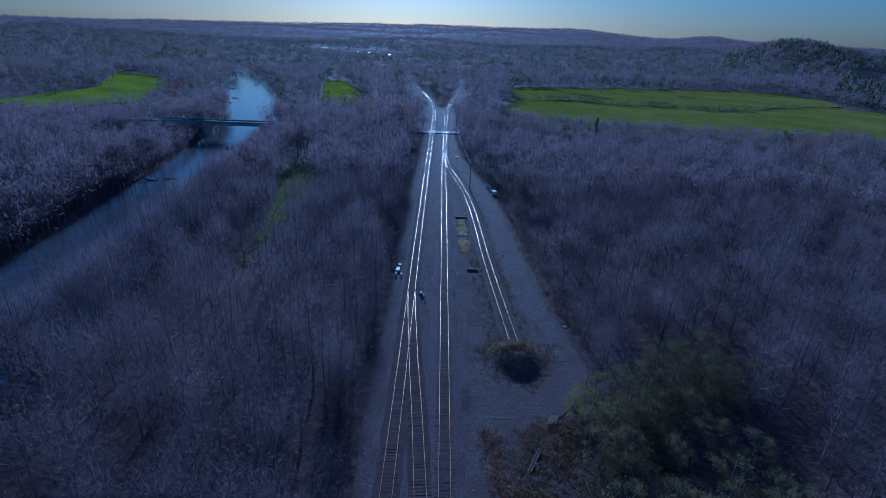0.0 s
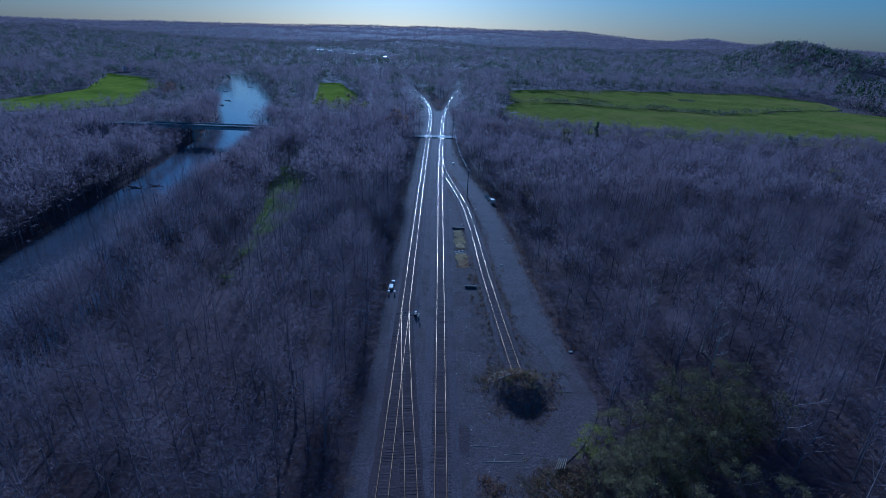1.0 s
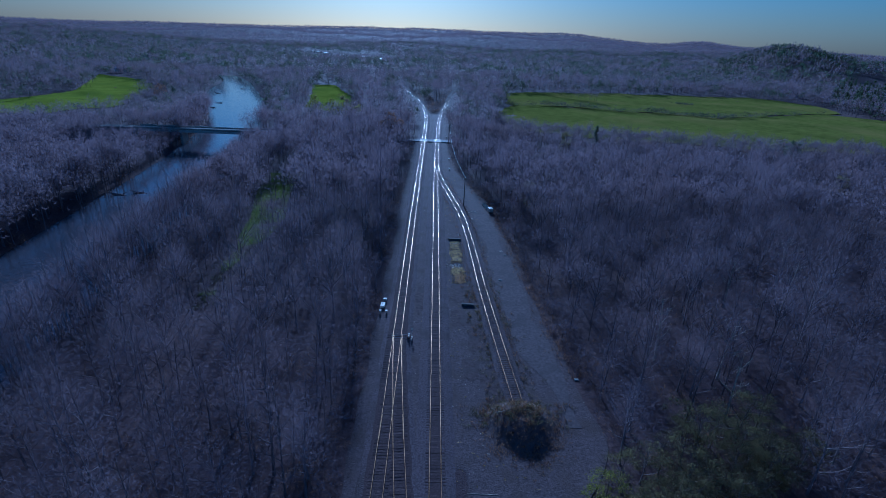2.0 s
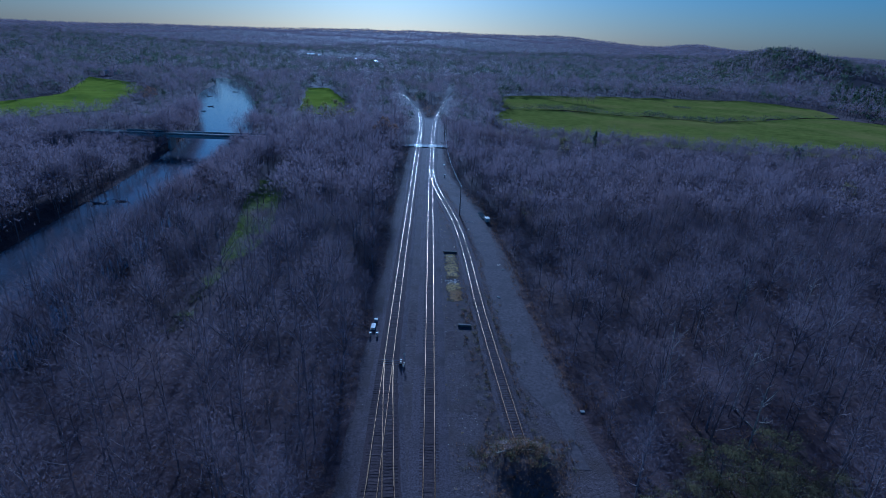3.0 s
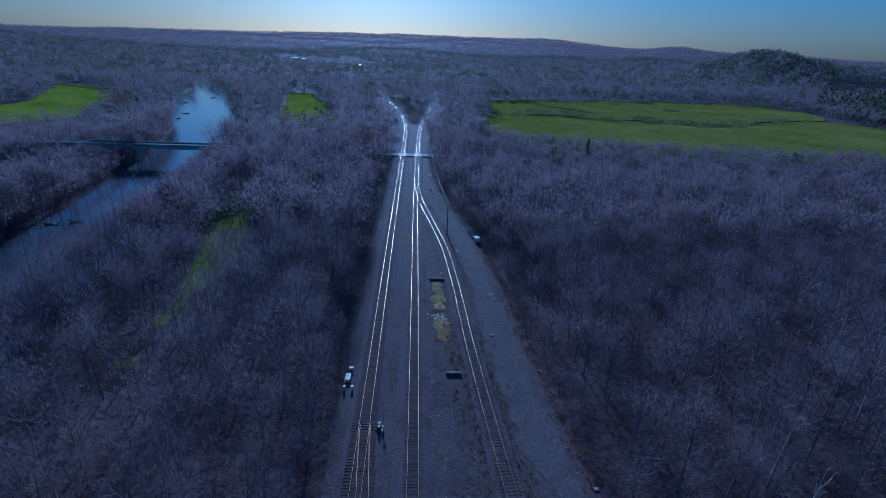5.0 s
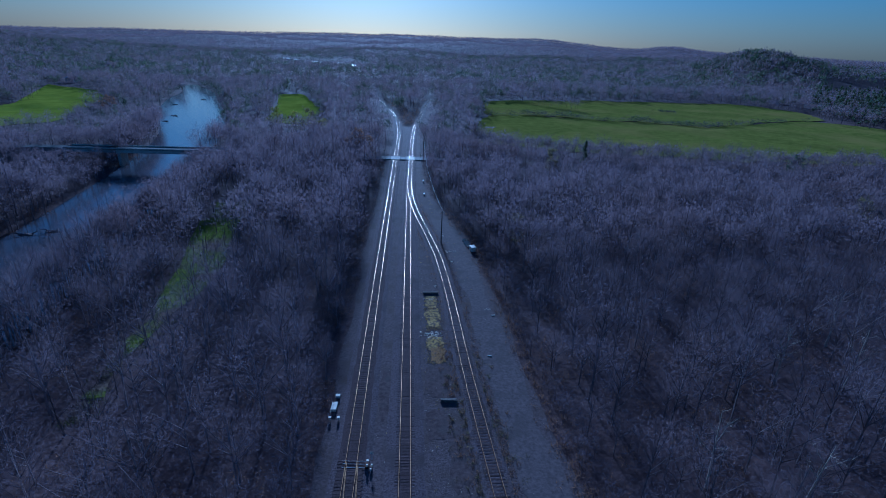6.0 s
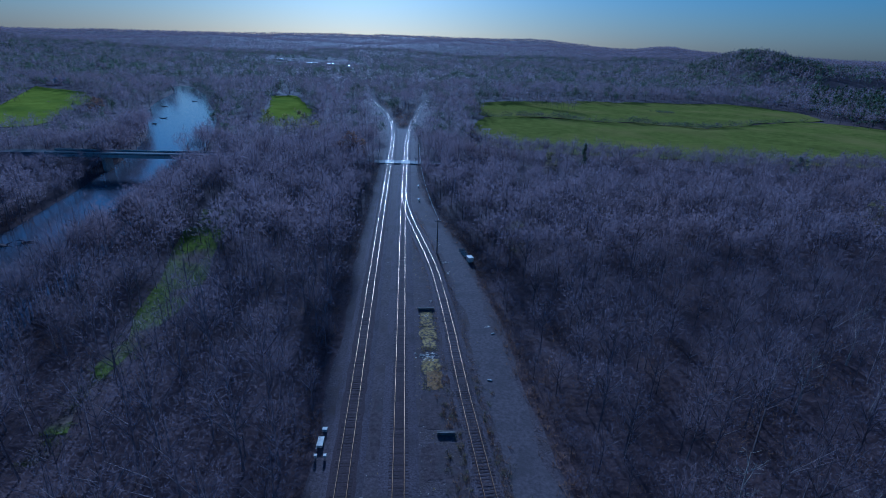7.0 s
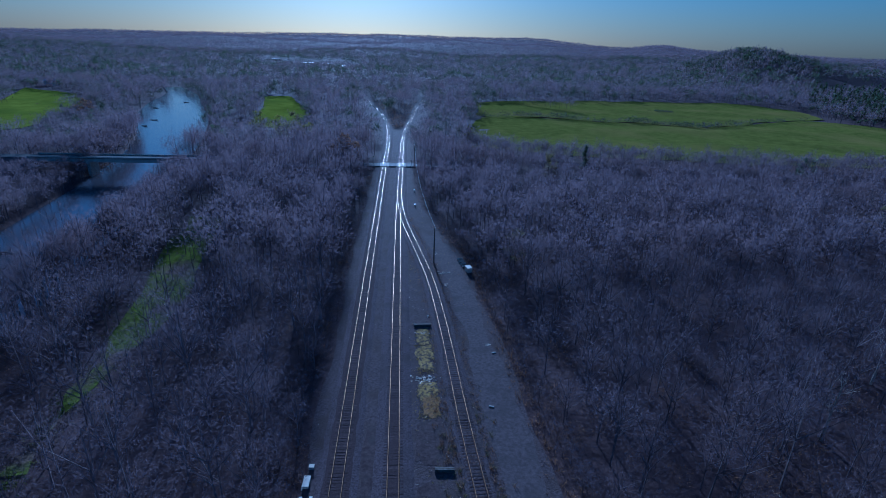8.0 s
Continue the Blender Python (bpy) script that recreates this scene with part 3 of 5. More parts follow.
def plant(kind, wood, crown, wood_mat, crown_mat, label, category, group=""):
    root = tagged(new(kind), label, category, group)
    mesh_object("trunk", *wood, [wood_mat], parent=root)
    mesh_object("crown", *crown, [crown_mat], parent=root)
    return root


def merged(name, variants, places, label, category):
    """Many trees that nobody could count, as one mesh: places are rows of x, y, z, turn, size."""
    vs, fs, ms, base = [], [], [], 0
    places = np.asarray(places)
    pick = np.random.RandomState(len(places)).randint(len(variants), size=len(places))
    mats = []
    for k, (wood, crown, wm, cm) in enumerate(variants):
        p = places[pick == k]
        if not len(p):
            continue
        for (v, f), m in ((wood, wm), (crown, cm)):
            if not len(f):
                continue
            if m not in mats:
                mats.append(m)
            c, s = np.cos(p[:, 3]), np.sin(p[:, 3])
            x = (v[None, :, 0] * c[:, None] - v[None, :, 1] * s[:, None]) * p[:, 4:5] + p[:, 0:1]
            y = (v[None, :, 0] * s[:, None] + v[None, :, 1] * c[:, None]) * p[:, 4:5] + p[:, 1:2]
            z = v[None, :, 2] * p[:, 4:5] + p[:, 2:3]
            vs.append(np.stack([x, y, z], 2).reshape(-1, 3))
            fs.append((f[None] + (np.arange(len(p)) * len(v))[:, None, None]).reshape(-1, 3) + base)
            ms.append(np.full(len(p) * len(f), mats.index(m)))
            base += len(p) * len(v)
    ob = mesh_object(name, np.concatenate(vs), np.concatenate(fs), mats, np.concatenate(ms))
    return tagged(ob, label, category, kind="stuff")


HEDGE = [(62, 462), (110, 467), (133, 462), (146, 453), (192, 444), (222, 432), (243, 437), (306, 468), (356, 486), (392, 480)]
PINE_WOOD = [(372, 440), (384, 462), (400, 500), (412, 560), (470, 640), (700, 900), (900, 900), (620, 560), (500, 430)]
FAR_CLEARING = [(-375, 1560), (-150, 1480), (-95, 1340), (-95, 1210), (-190, 1290), (-350, 1410)]


def clear_of(x, y, margin=0.0):
    """Where woods may stand: off the yard, the water, the fields, the road and the clearing."""
    ok = (x < spline(YARD_WEST, y) - 1.6 - margin) | (x > spline(YARD_EAST, y) + 1.6 + margin) | (y > 592)
    ok |= (y > 470) & (x > spline(LINE_A, y) + 5) & (x < spline(LINE_B, y) - 5)
    ok &= (np.abs(x - spline(RIVER_MID, y)) > spline(RIVER_HALF, y) + 1.5) | (y > 720)
    for poly in (FIELD_NEAR, FIELD_FAR, FIELD_WEST, FIELD_SMALL):
        ok &= ~inside(x, y, poly)
    ok &= ~((y > ROAD_Y - 4.5) & (y < ROAD_Y + 5.0) & (x > -330) & (x < 60))
    ok &= ~((x > 58) & (x < 392) & (np.abs(y - spline(HEDGE, x)) < 6))
    for poly in (PINE_WOOD,):
        ok &= ~inside(x, y, poly)
    off = x - spline(STRIP, y)
    ok &= ~((off > -2.4 - 1.6 * ease(y, 120, 180)) & (off < 3.4 + 4.2 * ease(y, 105, 165)) & (y > 98) & (y < 226))
    return ok


def scatter(x0, x1, y0, y1, step, seed, jitter=0.48):
    r = np.random.RandomState(seed)
    X, Y = np.meshgrid(np.arange(x0, x1, step), np.arange(y0, y1, step))
    X = (X + r.uniform(-jitter, jitter, X.shape) * step).ravel()
    Y = (Y + r.uniform(-jitter, jitter, Y.shape) * step).ravel()
    ok = clear_of(X, Y)
    return X[ok], Y[ok]


def wedge(x, y, side=1.02, back=24):
    """The part of the land that the flight looks over."""
    return np.abs(x) < side * (y + back) + 18


def rows_of(x, y, lo, hi, seed, sink=0.15):
    r = np.random.RandomState(seed)
    low = 1 - 0.32 * ease(y, 190, 290) * ease(x, 20, 60) * (y < 345)  # lower growth towards the pasture
    low = low * (1 - 0.35 * ease(-x, 150, 200) * ease(y, 280, 330) * (1 - ease(y, 470, 520)))  # and before the crop field
    low = low * (1 - 0.35 * (np.abs(x + 86) < 30) * ease(y, 350, 390) * (1 - ease(y, 430, 450)))
    low = np.where(inside(x, y, FAR_CLEARING), 0.5 * low, low)  # scrub round the far sheds
    low = np.where((x > -107) & (x < -80) & (y > 190) & (y < 287), 0.72 * low, low)
    low = np.where((x > -168) & (x < -107) & (y > 225) & (y < 287), 0.55 * low, low)  # and before the bridge
    low = np.where((x > 0) & (y > 70) & (y < 290), low * (0.5 + 0.5 * ease(x - spline(YARD_EAST, y), 0, 9)), low)
    low = np.where((x < 0) & (y < 290), low * (0.65 + 0.35 * ease(spline(YARD_WEST, y) - x, 0, 7)), low)
    bend = ((x > -0.052 * y - 3) & (x < spline(LINE_A, y)) & (y < 552)) | ((x < 0.040 * y + 2) & (x > spline(LINE_B, y)) & (y < 590))
    low = np.where(bend & (y > 385), 0.5 * low, low)  # young growth inside the bends of the tracks
    return np.column_stack([x, y, height(x, y) - sink, r.uniform(0, 6.28, len(x)), low * r.uniform(lo, hi, len(x))])


NEAR_Y = 85.0
near_kinds = []
for i in range(8):
    wood, crown = bare_tree(100 + i, 13.5 + (i % 4) * 1.2, 4.6 + 0.4 * (i % 3), 11, 3, 0.11, 0.8, 4, 2, 0.010)
    _, crown = crown_tree(100 + i, 13.5 + (i % 4) * 1.2, 4.6 + 0.4 * (i % 3), 1500, 0.56, 0, 0.30, 0.10)
    near_kinds.append(plant("bare_tree", wood, crown, M_BARK, M_TWIG, "leafless grey-brown deciduous tree in the winter woods", "tree", "bare trees beside the tracks"))
x, y = scatter(-86, 110, 30, 132, 4.8, 11)
bushy = (y < 62) & (x > 6) & (x < 20.5)
bushy |= (x > 18) & (x < 47) & (y > 36) & (y < 0.55 * (x - 19) + 58)
bushy |= (np.abs(y - 57.5 - 0.55 * (x - 19)) < 6.5) & (x > 18) & (x < 53)
ok = wedge(x, y) & (y < NEAR_Y) & ~bushy & (x > -78)
rows = rows_of(x[ok], y[ok], 0.72, 1.12, 12)
for i, (px, py, pz, a, s) in enumerate(rows):
    m = pose(px, py, pz, 0, 0, math.degrees(a)) @ Matrix.Scale(s, 4)
    if i < len(near_kinds):
        near_kinds[i].matrix_world = m
    else:
        c = copy_thing(near_kinds[i % 8], m)
        c.scale = (s, s, s)
for i in range(8):
    near_kinds[i].scale = [rows[i][4]] * 3

mid_kinds = []
for i in range(7):
    wood, crown = crown_tree(200 + i, 12.5 + (i % 4) * 1.3, 4.2 + 0.4 * (i % 3), 280, 1.15, 3)
    mid_kinds.append((wood, crown, M_BARK, M_TWIG_MID))
fine_kinds = []
for i in range(5):
    wood, crown = crown_tree(250 + i, 12.5 + (i % 4) * 1.3, 4.2 + 0.4 * (i % 3), 820, 0.66, 6, 0.34, 0.125)
    fine_kinds.append((wood, crown, M_BARK, M_TWIG))
x, y = scatter(-330, 380, 30, 330, 5.6, 13)
ok = wedge(x, y) & ((y >= NEAR_Y) | (x < -78) | (x > 110))
ok &= ((x < 120) & (x > -180)) | (np.random.RandomState(4).rand(len(x)) < 0.75)
close = (y < 165) & (x > -82) & (x < 130)
west, east = ok & (x < 0), ok & (x >= 0)
merged("riverside_woodland", fine_kinds, rows_of(x[west & close], y[west & close], 0.72, 1.2, 14), "dense leafless woodland between railway and river", "woods")
merged("yardside_woodland", fine_kinds, rows_of(x[east & close], y[east & close], 0.68, 1.1, 15), "dense leafless woodland beside the gravel yard", "woods")
merged("river_woodland", mid_kinds, rows_of(x[west & ~close], y[west & ~close], 0.72, 1.2, 14), "leafless woodland along both river banks", "woods")
merged("pasture_woodland", mid_kinds, rows_of(x[east & ~close], y[east & ~close], 0.68, 1.1, 15), "leafless woodland between yard and pasture", "woods")

far_kinds = []
for i in range(6):
    wood, crown = crown_tree(300 + i, 12.0 + (i % 3) * 1.5, 5.4, 66, 2.2)
    far_kinds.append((wood, crown, M_BARK, M_TWIG_FAR))
x, y = scatter(-760, 800, 330, 760, 8.8, 16)
ok = wedge(x, y)
evergreens = [(*crown_tree(320 + i, 12.0 + i, 4.4, 66, 2.0, 0, 0.2), M_BARK, M_PINE) for i in range(2)]
merged("middle_woodland", far_kinds + evergreens, rows_of(x[ok], y[ok], 0.75, 1.2, 17), "bare woodland with scattered evergreens round the fields", "woods")

X, Y = np.meshgrid(np.arange(-130, 135, 6.2), np.arange(-70, 33, 6.2))
rb = np.random.RandomState(24)
x, y = (X + rb.uniform(-2.5, 2.5, X.shape)).ravel(), (Y + rb.uniform(-2.5, 2.5, Y.shape)).ravel()
ok = clear_of(x, y) & ((x < -13) | (x > 20)) & ~(wedge(x, y, 1.02, 0) & (y > 24))
rear_kinds = [(*crown_tree(340 + i, 12.5 + i, 4.6, 120, 1.25, 3, 0.34, 0.13), M_BARK, M_TWIG_MID) for i in range(4)]
merged("rear_woodland", rear_kinds, rows_of(x[ok], y[ok], 0.75, 1.1, 25), "leafless woodland on both sides of the railway", "woods")


def clump(seed, tall, wide, shards, w, flat=2.2, low=0.15):
    r = np.random.RandomState(seed)
    tv, tf = [], []
    for k in range(shards):
        a, q = r.uniform(0, 6.28), math.sqrt(r.rand()) * wide
        z0 = tall * r.uniform(low, 0.8) * (1 - 0.45 * (q / wide) ** 2)
        p = np.array([math.cos(a) * q, math.sin(a) * q, z0])
        g = np.array([r.normal(0, flat), r.normal(0, flat), tall * r.uniform(0.05, 0.18)])
        u = np.cross(g, np.array([0, 0, 1.0]) + r.normal(0, 0.12, 3))
        u = u / (np.linalg.norm(u) + 1e-9) * w * r.uniform(0.5, 1.2)
        tv += [p - u, p + u, p + g]
        tf.append((3 * k, 3 * k + 1, 3 * k + 2))
    none = (np.zeros((0, 3)), np.zeros((0, 3), int))
    return none, (np.array(tv), np.array(tf))


hill_kinds = [(*crown_tree(400 + i, 10 + 2 * (i % 3), 8.6, 19, 4.8), M_BARK, M_PINE if i % 3 == 0 else M_TWIG_FAR) for i in range(10)]
x, y = scatter(-1900, 2000, 760, 2150, 16.5, 18)
ok = wedge(x, y, 0.98)
merged("distant_woodland", hill_kinds, rows_of(x[ok], y[ok], 0.8, 1.35, 19), "far bare woods covering the rolling hills", "woods")

ridge_kinds = [(*crown_tree(450 + i, 11, 21, 15, 8.5, 0, 0.1), M_BARK, M_TWIG_FAR) for i in range(4)]
x, y = scatter(-3000, 3100, 1500, 4300, 30.0, 20)
ok = wedge(x, y, 0.95) & (np.hypot(x, y) > 2150) & (np.hypot(x, y) < 4300)
merged("ridge_woodland", ridge_kinds, rows_of(x[ok], y[ok], 0.8, 1.3, 23), "far bare woods on the hills near the horizon", "woods")

# brush under the trees
brush_kinds = [(*clump(500 + i, 3.0, 2.4, 34 if i else 60, 0.26 if i else 0.08, 0.9 if i else 0.4, 0.03), M_BARK, M_TWIG if i else M_LEAF_RUST) for i in range(4)]
x, y = scatter(-78, 135, 34, 200, 3.7, 21)
ok = wedge(x, y)
merged("underbrush", brush_kinds, rows_of(x[ok], y[ok], 0.6, 1.3, 22, 0.05), "tangled leafless brush under the bare trees", "brush")
r5 = np.random.RandomState(29)
y1 = r5.uniform(30, 420, 700)
x1 = spline(RIVER_MID, y1) + np.where(r5.rand(700) < 0.5, 1, -1) * (spline(RIVER_HALF, y1) + r5.uniform(-1.0, 4.5, 700))
merged("river_thicket", brush_kinds, rows_of(x1, y1, 0.6, 1.4, 27, 0.05), "low leafless thicket along the river banks", "brush")
y1 = r5.uniform(32, 290, 620)
x1 = spline(YARD_WEST, y1) - 0.4 - r5.uniform(0, 1, 620) ** 1.5 * 5
y0 = r5.uniform(70, 290, 520)
x0 = spline(YARD_EAST, y0) + 0.6 + r5.uniform(0, 1, 520) ** 1.5 * 5
merged("border_thicket", brush_kinds, rows_of(np.concatenate([x1, x0]), np.concatenate([y1, y0]), 0.35, 1.0, 28, 0.05), "low leafless thicket along the railway's borders", "brush")
y1 = r5.uniform(398, 560, 420)
s1 = r5.uniform(0, 1, 420)
x1 = (spline(LINE_A, y1) + 3.4) * (1 - s1) + (spline(LINE_B, y1) - 3.4) * s1
wide = spline(LINE_B, y1) - spline(LINE_A, y1) > 9
merged("junction_scrub", brush_kinds, rows_of(x1[wide], y1[wide], 0.7, 1.6, 26, 0.05), "low leafless scrub between the diverging tracks", "brush")
x1 = np.concatenate([np.arange(-82, -14.5, 1.3), np.arange(9.5, 60, 1.3)])
y1 = ROAD_Y - 5.0 + np.random.RandomState(30).uniform(-1.4, 0.6, len(x1))
merged("roadside_brush", brush_kinds, rows_of(x1, y1, 0.8, 1.4, 33, 0.05), "tangled brush along the country road", "brush")
# a close screen of trees along the road and the river's near bank
rr = np.random.RandomState(31)
x1 = np.concatenate([np.arange(-82, -15, 3.2), np.arange(11, 60, 3.4)])
y1 = ROAD_Y - 6.0 + rr.uniform(-1.5, 1.5, len(x1))
y2 = np.concatenate([np.arange(30, 262, 2.2), np.arange(31, 262, 2.8)])
x2 = spline(RIVER_MID, y2) + spline(RIVER_HALF, y2) + rr.uniform(-0.5, 8.0, len(y2))
y3 = np.arange(60, 420, 3.0)
x3 = spline(RIVER_MID, y3) - spline(RIVER_HALF, y3) - rr.uniform(0.5, 6.0, len(y3))
tall_bank = y2 < 190
merged("riverbank_trees", fine_kinds, rows_of(x2[tall_bank], y2[tall_bank], 0.8, 1.25, 34), "tall leafless trees on the river's near bank", "trees")
x2, y2 = x2[~tall_bank], y2[~tall_bank]
merged("roadside_trees", mid_kinds, rows_of(np.concatenate([x1, x2, x3]), np.concatenate([y1, y2, y3]), 0.8, 1.25, 32), "leafless trees lining the river bank and country road", "trees")

# slender trees leaning over the river and standing in the grassy clearing
slim_kinds = []
for i in range(5):
    wood, crown = bare_tree(280 + i, 13.5 + (i % 3) * 1.5, 3.8, 8, 170, 0.09, 1.1, 4, 2, 0.011, 4, 0.8)
    slim_kinds.append((wood, crown, M_BARK, M_TWIG))
y4 = np.arange(58, 285, 1.25)
x4 = spline(RIVER_MID, y4) + spline(RIVER_HALF, y4) + rr.uniform(-3.5, 6.0, len(y4))
merged("slender_trees", slim_kinds, rows_of(x4, y4, 0.75, 1.2, 39), "slender leafless trees leaning over the river's near bank", "trees")
y4 = np.arange(62, 232, 1.3)
x4 = spline(RIVER_MID, y4) + spline(RIVER_HALF, y4) + rr.uniform(-6.0, 3.0, len(y4))
merged("bank_trees", slim_kinds, rows_of(x4, y4, 0.95, 1.35, 44), "tall slender leafless trees at the river's edge", "trees")
y4 = np.arange(100, 215, 4.2)
x4 = spline(STRIP, y4) + rr.uniform(-2, 6, len(y4))
merged("slender_trees", slim_kinds, rows_of(x4, y4, 0.5, 0.9, 40), "slender leafless trees standing in the grassy clearing", "trees")

# pines: on the hill top and in the plantation beside the pasture
pine_kinds = [(*leafy_tree(600 + i, 15 + 2 * i, 3.2, 80, 2.2, 0.12, True), M_BARK, M_PINE) for i in range(3)]
for k in range(3):
    pine_kinds[k] = ((pine_kinds[k][0][0][:15], pine_kinds[k][0][1][:12][(pine_kinds[k][0][1][:12] < 15).all(1)]), *pine_kinds[k][1:])
X, Y = np.meshgrid(np.arange(360, 920, 8.0), np.arange(425, 905, 8.0))
X, Y = (X + rr.uniform(-3, 3, X.shape)).ravel(), (Y + rr.uniform(-3, 3, Y.shape)).ravel()
sel = inside(X, Y, PINE_WOOD) & (Y < 760)
merged("pine_plantation", pine_kinds[:2] + far_kinds[:4], rows_of(X[sel], Y[sel], 0.75, 1.1, 42), "dark mixed wood of pines and bare trees", "woods")
a, q = np.radians(rr.uniform(28.0, 38.5, 620)), rr.uniform(1180, 1640, 620)
merged("hilltop_pines", pine_kinds, rows_of(q * np.sin(a), 25 + q * np.cos(a), 0.5, 0.85, 43), "dark pines standing along the hilltop skyline", "trees")

# saplings along the yard's borders, and the close border of the pasture
ye = np.concatenate([np.arange(34, 286, 2.6), np.arange(34, 286, 3.6)])
xe = spline(YARD_WEST, ye) - rr.uniform(1.6, 6.0, len(ye))
yf = np.concatenate([np.arange(78, 286, 1.6), np.arange(78, 286, 2.0)])
xf = spline(YARD_EAST, yf) + rr.uniform(0.6, 4.5, len(yf))
sapling_kinds = []
for i in range(4):
    wood, crown = bare_tree(270 + i, 6.0 + i % 2, 2.4, 5, 140, 0.14, 0.9, 3, 0, 0.008, 3)
    sapling_kinds.append((wood, crown, M_BARK, M_TWIG))
merged("saplings", sapling_kinds, rows_of(np.concatenate([xe, xf]), np.concatenate([ye, yf]), 0.5, 1.15, 35), "leafless saplings along the railway's borders", "saplings")
xb = np.concatenate([np.arange(34, 470, 2.6), np.arange(35, 470, 2.9), np.arange(34, 470, 3.1)])
yb = spline([(20, 345), (34, 338), (90, 315), (200, 297), (330, 297), (430, 327), (480, 350)], xb) - rr.uniform(0.5, 13, len(xb))
xt = rr.uniform(34, 470, 520)
yt = spline([(20, 345), (34, 338), (90, 315), (200, 297), (330, 297), (430, 327), (480, 350)], xt) + rr.uniform(-9, 3, len(xt))
merged("pasture_thicket", brush_kinds, rows_of(xt, yt, 1.2, 2.2, 38, 0.05), "leafless thicket along the pasture's lower border", "brush")
merged("pasture_border", far_kinds, rows_of(xb, yb, 0.62, 1.0, 36), "close row of leafless trees bordering the pasture", "trees")

# trees close round the fields
bx, by = [], []
for poly in (FIELD_FAR[:7], FIELD_WEST + FIELD_WEST[:1], FIELD_SMALL + FIELD_SMALL[:1]):
    mid_p = np.mean(np.array(poly), 0)
    for p, q in zip(poly, poly[1:]):
        p, q = np.array(p, float), np.array(q, float)
        n = int(np.linalg.norm(q - p) / 2.2)
        nrm = np.array([(q - p)[1], -(q - p)[0]]) / np.linalg.norm(q - p)
        if nrm @ ((p + q) / 2 - mid_p) < 0:
            nrm = -nrm
        for s in rr.rand(n):
            o = p + (q - p) * s + nrm * rr.uniform(1, 12)
            bx.append(o[0])
            by.append(o[1])
bx, by = np.array(bx), np.array(by)
okb = clear_of(bx, by)
merged("field_border", far_kinds, rows_of(bx[okb], by[okb], 0.35, 0.6, 37), "leafless trees standing close round the fields", "trees")

# hedges in the pasture
hx = np.concatenate([np.arange(60, 356, 2.4), np.arange(176, 244, 1.6), np.arange(96, 140, 1.6)])
hx = hx[rr.rand(len(hx)) < np.where(hx > 250, 0.45, 0.9)] + 0
hy = spline(HEDGE, hx) + rr.uniform(-2, 2, len(hx))
hedge_kinds = [(*clump(520 + i, 3.4, 2.2, 30, 0.32, 0.8), M_BARK, M_PINE if i == 0 else M_TWIG_FAR) for i in range(3)]
merged("hedge", hedge_kinds, rows_of(hx, hy, 1.0, 2.1, 51, 0.1), "low dark hedge of scrub dividing the pasture", "hedge")
rxs = np.arange(96, 156, 1.9)
merged("tree_row", far_kinds, rows_of(rxs, spline([(96, 592), (109, 584), (130, 549), (156, 520)], rxs) + rr.uniform(-3, 3, len(rxs)), 0.6, 0.95, 52), "row of small bare trees across the upper pasture", "trees")
pa = rr.uniform(0, 6.28, 46)
merged("scrub_patch", hedge_kinds, rows_of(244 + 13 * np.cos(pa) * rr.rand(46), 528 + 9 * np.sin(pa) * rr.rand(46), 0.5, 0.9, 53, 0.1), "dark scrub patch in a hollow of the pasture", "brush")

# single trees that stand out
accents = []
for i, (px, py, tall, wide, material, label) in enumerate((
        (-23, 282, 16, 6.4, M_LEAF_RUST, "rust-brown leafed oak beside the road crossing"),
        (-66, 350, 16, 6, M_LEAF_YELLOW, "pale yellow-green tree below the small field"),
        (-50, 333, 15, 5.4, M_LEAF_YELLOW, "pale yellow-green tree in the bare woods"),
        (-83, 372, 16, 6, M_LEAF_YELLOW, "yellowing tree at the small field's border"),
        (-64, 376, 15, 5.4, M_LEAF, "olive green tree below the small field"),
        (30, 177, 11, 3.6, M_LEAF, "olive green tree among bare woodland trees"),
        (62, 262, 12, 3.4, M_LEAF, "olive green tree at the pasture's border"),
        (81, 274, 14, 2.6, M_PINE, "slender dark cedar at the pasture's border"),
        (176, 262, 12, 4.5, M_PINE, "dark rounded evergreen at the pasture's border"),
        (150, 196, 13, 4.0, M_LEAF, "olive green tree in the bare woodland"),
        (165, 150, 12, 4.0, M_LEAF_RUST, "tree with russet leaves in bare woods"),
        (118, 112, 12, 4.6, M_LEAF_RUST, "oak holding russet leaves in bare woods"),
        (96, 86, 12, 4.8, M_LEAF_RUST, "oak holding russet leaves in bare woods"),
        (74, 62, 11, 4.4, M_LEAF_RUST, "oak holding russet leaves in bare woods"),
        (134, 140, 12, 4.4, M_LEAF_RUST, "oak holding russet leaves in bare woods"),
        (-236, 470, 12, 6, M_LEAF_RUST, "orange-brown tree on the river's far bank"))):
    wood, crown = leafy_tree(700 + i, tall, wide, 260 if material is M_LEAF_RUST and px > 60 else 330 if material is M_PINE else 640 if px < 0 else 420, 0.55 if py < 200 else 1.0, 0.25, material is M_PINE and i != 8)
    t = plant("cedar" if material is M_PINE else "tree", wood, crown, M_BARK, material, label, "tree")
    t.matrix_world = pose(px, py, float(height(px, py)) - 0.15, 0, 0, 40 * i)
wood, crown = bare_tree(77, 16.5, 8.0, 16, 1500, 0.10, 2.2, 6, 4, 0.012)
t = plant("bare_tree", wood, crown, M_BARK, M_TWIG, "large round-crowned bare tree at the pasture's border", "tree")
t.matrix_world = pose(97, 272, float(height(97, 272)) - 0.2)

